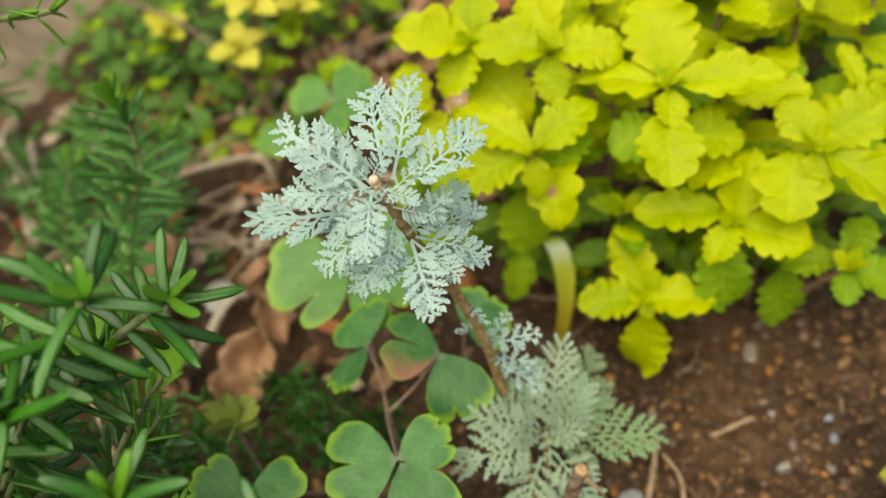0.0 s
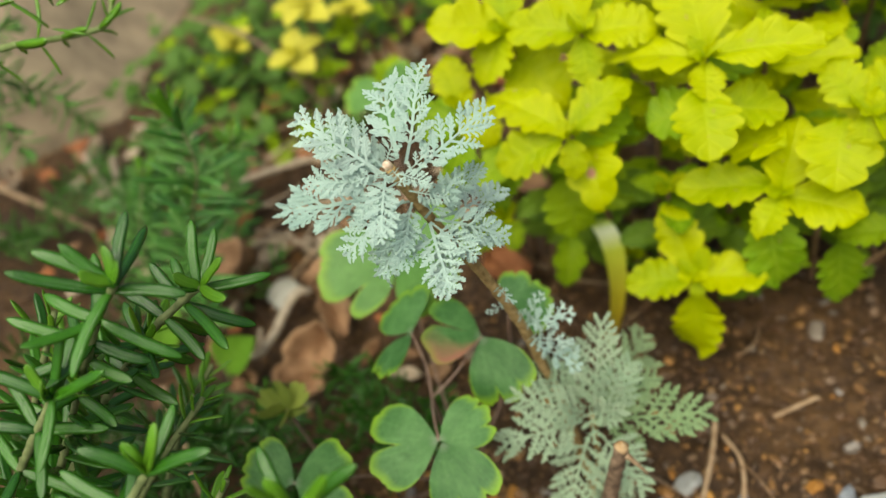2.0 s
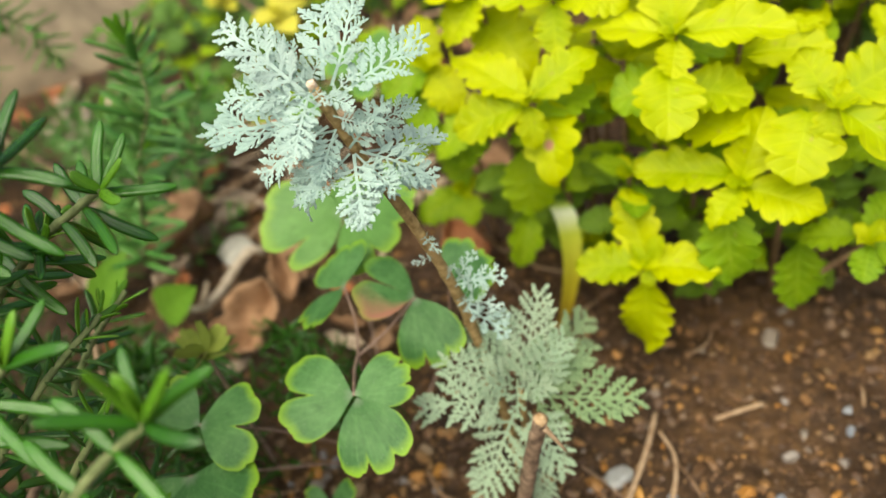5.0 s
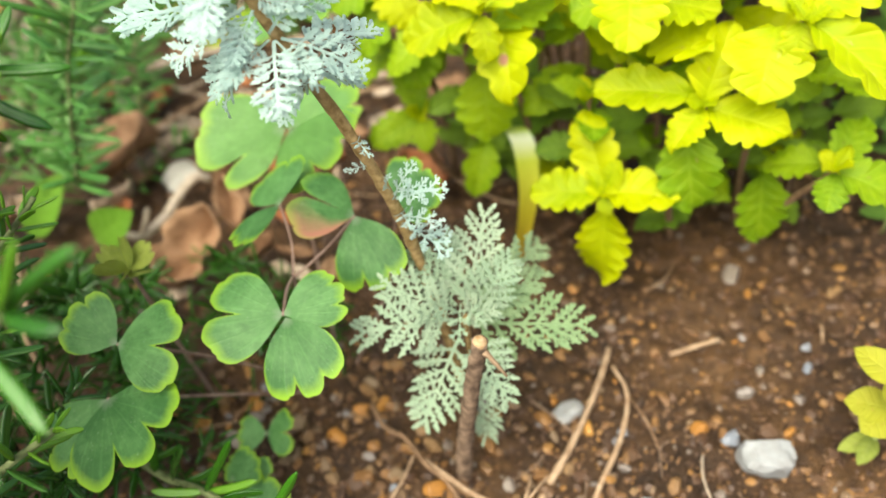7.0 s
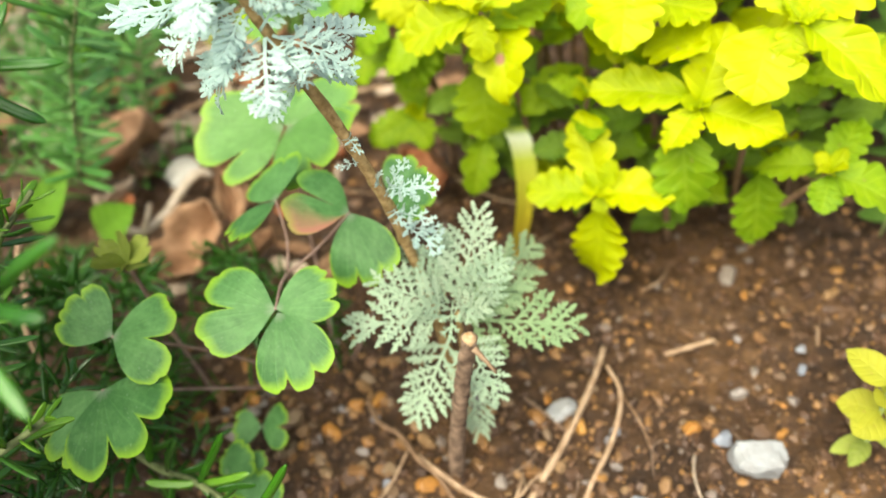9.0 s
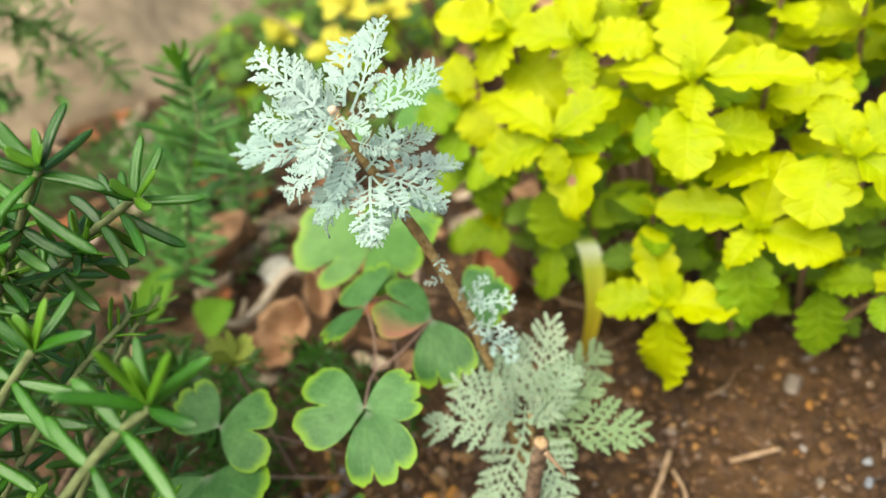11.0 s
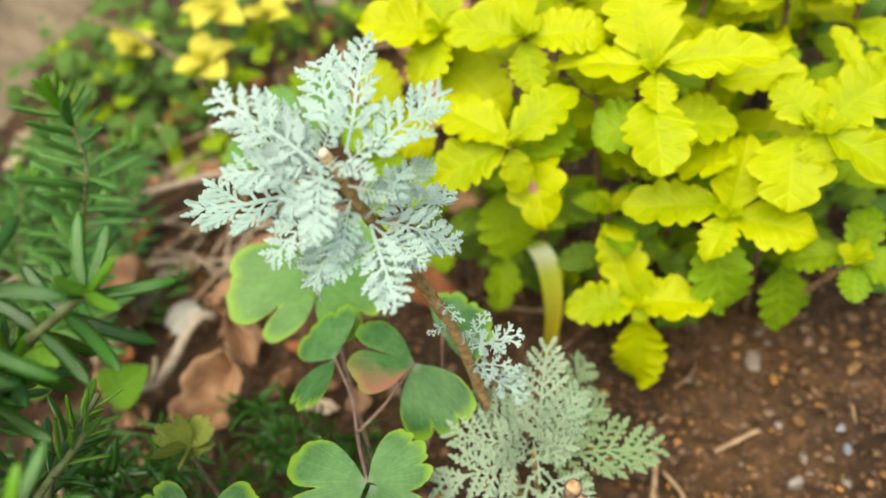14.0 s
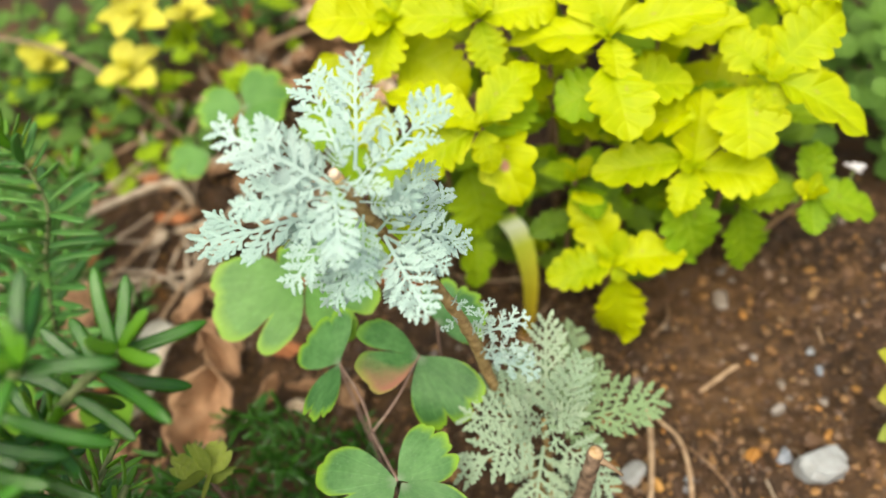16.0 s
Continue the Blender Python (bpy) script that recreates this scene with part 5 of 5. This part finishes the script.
stick("root", [(-34, 142, 1), (-27, 131, 5), (-18, 126, 6), (-8, 115, 7), (-1, 110, 7), (10, 98, 0)], 1.1, 0.9, SHRUBWOOD, "brown dry root by the stub", 6)
stick("root", [(-14, 120, 5), (-18, 108, 4), (-26, 96, 0)], 0.7, 0.6, PALE_TWIG, "thin side root on soil", 7)
stick("root", [(-10, 118, 6), (11, 104, 9), (28, 100, 8), (46, 97, 2)], 1.2, 0.9, PALE_TWIG, "pale dry root lying by the stub", 22)
stick("rootlet", [(87, 127, 2), (86, 118, 5), (88, 110, 4), (93, 98, 1)], 0.6, 0.4, DRY_STALK, "thin whitish root on wet soil", 23, 6)
stick("rootlet", [(61, 152, 2), (68, 138, 6), (74, 124, 2)], 0.6, 0.4, SHRUBWOOD, "thin brown root on wet soil", 24, 6)
stick("root", [(28, 116, 2), (27, 106, 7), (21, 94, 3)], 0.8, 0.6, PALE_TWIG, "thin pale root crossing larger ones", 25)
stick("rootlet", [(36, 118, 2), (30, 108, 8), (22, 96, 4)], 0.6, 0.4, PALE_TWIG, "thin pale root crossing larger ones", 26, 6)
stick("twig", [(24, 148, 2), (34, 140, 4), (44, 132, 2)], 0.6, 0.5, STUB, "thin dark twig on soil", 8)
stick("twig", [(-20, 268, 6), (6, 252, 4), (26, 246, 5)], 0.9, 0.6, PALE_TWIG, "thin pale stem under the shrub", 9)
stick("dry_stalk", [(-240, 330, 6), (-207, 352, 12), (-170, 358, 18), (-142, 358, 20), (-136, 352, 5)], 3.2, 2.4, DRY_STALK, "flat pale dry stalk on soil", 10)
stick("dry_stalk", [(-196, 300, 5), (-171, 317, 8), (-150, 338, 12), (-138, 351, 12)], 1.5, 1.0, PALE_TWIG, "thin pale dry stalk among litter", 11)
stick("dry_stalk", [(-140, 400, 8), (-134, 421, 12), (-105, 456, 20), (-59, 477, 22), (-20, 482, 12)], 3.0, 1.8, PALE_TWIG, "arched pale dry stalk behind the plants", 12)
stick("twig", [(-250, 480, 70), (-197, 453, 58), (-160, 425, 30), (-138, 405, 8)], 1.6, 1.4, STUB, "leaning brown twig over litter", 13)
stick("dry_stalk", [(-209, 427, 20), (-187, 401, 16), (-215, 396, 8)], 1.8, 1.2, DRY_STALK, "short pale dry stalk on soil", 14)
stick("dry_stalk", [(-181, 306, 6), (-162, 308, 8), (-144, 304, 4)], 1.8, 1.4, DRY_STALK, "pale dry stalk among leaf litter", 15)
stick("dry_stalk", [(-222, 342, 12), (-206, 316, 14), (-192, 293, 6)], 2.4, 2.6, DRY_STALK, "short flat pale stalk standing on litter", 20)
stick("dry_stalk", [(-180, 303, 8), (-160, 300, 11), (-140, 295, 6)], 1.9, 1.4, DRY_STALK, "pale dry stalk among leaf litter", 21)
stick("splinter", [(-317, 393, 24), (-296, 366, 22), (-272, 336, 12)], 3.4, 2.0, DRY_STALK, "pale grey wood splinter lying by the boulder", 16, 6)
stick("splinter", [(-288, 379, 30), (-282, 362, 24), (-276, 340, 12)], 3.0, 2.2, DRY_STALK, "pale grey wood splinter lying by the boulder", 17, 6)
stick("dry_stalk", [(-400, 400, 20), (-372, 372, 24), (-330, 352, 16), (-300, 338, 6)], 2.4, 2.0, PALE_TWIG, "bent tan stalk lying before a boulder", 18)
stick("dry_stalk", [(-170, 172, 58), (-162, 160, 62), (-150, 142, 60), (-142, 126, 56), (-138, 112, -2)], 1.3, 1.0, PALE_TWIG, "thin tan dead stem within rosemary", 19)
for i in range(38):
    x, y, a, l = rng.uniform(-245, -55), rng.uniform(282, 440), rng.uniform(-1.0, 1.8), rng.uniform(12, 42)
    dx, dy = math.cos(a) * l, math.sin(a) * l
    stick("dry_stalk", [(x - dx, y - dy, 3), (x + rng.uniform(-4, 4), y + rng.uniform(-4, 4), rng.uniform(5, 16)), (x + dx, y + dy, rng.uniform(2, 14))], rng.uniform(0.8, 2.0), 0.7, rng.choice((DRY_STALK, PALE_TWIG, DRY_STALK)), "dry pale plant stalk lying among litter", 60 + i, 6)["group"] = "dry stalks"
for i in range(60):
    x, y, a, l = rng.uniform(-240, 160), rng.uniform(95, 420), rng.uniform(0, 6.3), rng.uniform(4, 15)
    if x > 30 and y > 210:
        continue
    dx, dy = math.cos(a) * l, math.sin(a) * l
    stick("rootlet", [(x - dx, y - dy, 1), (x + rng.uniform(-3, 3), y + rng.uniform(-3, 3), 3.5), (x + dx, y + dy, 1)], rng.uniform(0.3, 0.6), 0.25, rng.choice((PALE_TWIG, PALE_TWIG, STUB)), "thin dry rootlet on soil", i, 5)["group"] = "rootlets"


# ---- small plants ----
def seedling():
    plant = thing("golden_seedling", "small yellow seedling with spotted oval leaves", "seedling")
    link("stem", tube("stem", [mm(142, 132, -3), mm(142, 133, 20), mm(141, 134, 42)], 0.0011, 0.0007, 7, 0.05), GREENSTALK, plant)
    for k, (base, tip, w) in enumerate((((141, 134, 42), (128, 147, 44), 12), ((141, 134, 42), (156, 126, 46), 12), ((141, 133, 36), (135, 128, 40), 9), ((141, 133, 36), (148, 144, 40), 9), ((142, 133, 28), (127, 137, 26), 13),
                                        ((142, 133, 28), (158, 132, 28), 13), ((142, 133, 26), (131, 125, 24), 14), ((142, 133, 22), (152, 120, 20), 12), ((142, 133, 10), (134, 122, 7), 7), ((142, 133, 10), (128, 128, 7), 7))):
        a, b = mm(*base), mm(*tip)
        link("leaf", ROUND[k % 3], SEEDLING if k < 7 else OLIVE, plant, lay(a, a.lerp(b, 0.86), w / 1000 / (b - a).length / 0.92))


seedling()


def weed(points, w, label):
    plant = thing("weed", label, "weed")
    foot, base, tip = (mm(*p) for p in points)
    link("stalk", tube("stalk", [foot, (foot + base) / 2 + mm(1, 1, 2), base], 0.0008, 0.0006, 6), GREENSTALK, plant)
    link("leaf", ROUND[1], WEED, plant, lay(base, tip, w * 0.9 / 1000 / (tip - base).length / 0.95, (0.1, -0.9, 0.7)))


weed(((-175, 212, -3), (-174, 212, 18), (-143, 207, 42)), 22, "single bright green oval weed leaf")
weed(((-220, 232, -3), (-218, 222, 8), (-196, 240, 34)), 20, "broad green weed leaf beside rosemary")


def dying_tuft():
    plant = thing("wilted_columbine_leaf", "crumpled yellow-green wilting columbine leaf", "leaf")
    link("stalk", tube("stalk", [mm(-96, 140, -3), mm(-96, 138, 50), mm(-95, 136, 88)], 0.0008, 0.0007, 6), PURPLE, plant)
    for k, (dx, dy, dz, mat) in enumerate(((-9, 4, 6, OLIVE), (8, 5, 7, OLIVE), (2, -8, 4, OLIVE), (-5, -6, 9, OLIVE), (9, -3, 2, OLIVE), (0, 6, 10, OLIVE))):
        link("leaflet", FAN[k % 4], mat, plant, lay(mm(-95, 136, 88), mm(-95 + dx, 136 + dy, 88 + dz), 0.7, (0.4 * (k % 3 - 1), -1, 0.3), 40 * (k - 2)))


dying_tuft()


def gold_sprays():
    plant = thing("yellow_leaved_shrub", "small shrub with clusters of clear yellow oval leaves", "shrub")
    rr = random.Random(5)

    def spray(x, y, z, size, mat, leaves):
        foot = (x + rr.uniform(-20, 20), y + rr.uniform(10, 30), -3)
        link("stem", tube("stem", [mm(*foot), mm((x + foot[0]) / 2, (y + foot[1]) / 2 + 3, z * 0.55), mm(x, y, z)], 0.0013, 0.0008, 6, 0.05), SHRUBWOOD, plant)
        turn = rr.uniform(0, 3)
        for i in range(leaves):
            a = turn + 6.283 * i / leaves + rr.uniform(-0.2, 0.2)
            l = size * rr.uniform(0.85, 1.1)
            b = (x, y, z - 3 * (i % 2))
            t = (x + l * math.cos(a), y + l * math.sin(a), z - 3 * (i % 2) + l * rr.uniform(-0.05, 0.4))
            link("leaf", OVAL[rr.randrange(3)], mat, plant, lay(mm(*b), mm(*t), rr.uniform(0.85, 1.05)))
        for s in (-1, 1):
            link("leaf", OVAL[0], mat, plant, lay(mm(x, y, z), mm(x + s * size * 0.25, y - size * 0.1, z + size * 0.35), 0.9))

    for x, y, z, size, leaves in ((-213, 462, 52, 18, 6), (-147, 396, 72, 21, 5), (-140, 421, 113, 23, 5), (-135, 407, 95, 20, 5), (-109, 407, 89, 17, 4), (-84, 420, 99, 21, 4), (-101, 430, 113, 23, 5), (-120, 424, 120, 20, 4)):
        spray(x, y, z, size, YELLOW, leaves)
    for x, y, z in ((-128, 398, 56), (-165, 425, 50), (-95, 395, 48), (-118, 412, 72)):
        spray(x, y, z, rr.uniform(11, 15), LIME, 5)


gold_sprays()


def leaf_carpet(name, label, boxes, mat, sizes, seed, category="ground cover"):
    """Small round leaves in their hundreds, on short stalks."""
    rr = random.Random(seed)
    src = [([v.co.copy() for v in m.vertices], [tuple(p.vertices) for p in m.polygons], {m.loops[i].vertex_index: tuple(m.uv_layers[0].data[i].uv) for i in range(len(m.loops))}) for m in ROUND]
    verts, faces, uvs = [], [], []
    for (x0, x1, y0, y1, z0, z1, n) in boxes:
        for i in range(n):
            a = rr.uniform(0, 6.3)
            b = mm(rr.uniform(x0, x1), rr.uniform(y0, y1), rr.uniform(z0, z1))
            l = rr.uniform(*sizes) / 1000
            m = lay(b, b + Vector((math.cos(a) * l, math.sin(a) * l, l * rr.uniform(-0.2, 0.6))), rr.uniform(0.9, 1.2))
            vs, fs, us = src[i % 3]
            k = len(verts)
            verts += [m @ v for v in vs]
            uvs += [us[j] for j in range(len(vs))]
            faces += [tuple(k + j for j in f) for f in fs]
    tagged(link(name, mesh_of(name, verts, faces, uvs), mat), label, category, "", "stuff")


leaf_carpet("ground_cover", "low green ground cover of small round leaves", [(-305, -150, 430, 560, 4, 50, 360), (-230, -110, 385, 440, 3, 26, 60), (-150, -70, 490, 560, 4, 50, 120), (-300, -240, 370, 420, 3, 30, 40)], COVER, (5, 13), 4)
leaf_carpet("clover_patch", "low yellow-green small-leaved ground cover", [(-300, -150, 430, 540, 4, 45, 40), (-240, -110, 380, 440, 3, 22, 30), (-150, -60, 470, 540, 4, 40, 30)], LIME, (6, 15), 14)
leaf_carpet("back_foliage", "dark green small-leaved foliage behind the mound", [(165, 300, 240, 380, 3, 90, 420), (150, 320, 380, 520, 3, 120, 300)], COVER, (8, 15), 6, "foliage")


def flower(x, y, z, r, label):
    plant = thing("white_flower", label, "flower")
    link("stalk", tube("stalk", [mm(x + 3, y + 6, 0 if z < 80 else z - 14), mm(x, y, z)], 0.0006, 0.0005, 6), GREENSTALK, plant)
    for k in range(5):
        a = k * 1.257 + x
        c = mm(x, y, z)
        link("petal", OVAL[k % 3], PETAL, plant, lay(c, c + mm(r * math.cos(a) * rng.uniform(0.5, 1.1), r * math.sin(a) * rng.uniform(0.5, 1.1), r * rng.uniform(0.0, 0.7)), rng.uniform(0.5, 0.9)))


flower(74, 275, 160, 6, "small white flower above the golden shrub")
flower(124, 281, 150, 6.5, "small white flower above the golden shrub")
flower(167, 228, 46, 5, "withered white flower on bare soil")


# ---- back of the bed ----
def boulder():
    me = stone("boulder", 4, 0.10, 5)
    for v in me.vertices:
        c = Vector(math.copysign(min(1.0, abs(a * 2)) ** 0.8 / 2, a) for a in v.co)
        v.co = c * (1 + 0.03 * noise.noise(c * 6) + 0.02 * noise.noise(c * 14) + 0.008 * noise.noise(c * 40))
    m = Matrix.Translation((-0.70, 0.555, -0.20)) @ pose(0, 0, 0, 0, 0, 4) @ Matrix.Diagonal((0.90, 0.72, 0.62, 1))
    tagged(link("boulder", me, BOULDER, None, m), "large tan sandstone boulder half buried in soil", "rock")


boulder()


def edging():
    row = tagged(new("brick_edging"), "row of weathered pink bricks edging the bed", "edging", "", "structure")
    bm = bmesh.new()
    bmesh.ops.create_cube(bm, size=1)
    bmesh.ops.bevel(bm, geom=bm.edges[:], offset=0.05, segments=2, affect="EDGES")
    me = bpy.data.meshes.new("brick")
    bm.to_mesh(me)
    bm.free()
    for i in range(8):
        x = -0.06 + i * 0.222
        link("brick", me, BRICK, row, Matrix.Translation((x, 0.69, 0.01 + rng.uniform(-0.004, 0.004))) @ pose(0, 0, 0, 0, 0, rng.uniform(-2, 2)) @ Matrix.Diagonal((0.212, 0.10, 0.07, 1)))


edging()
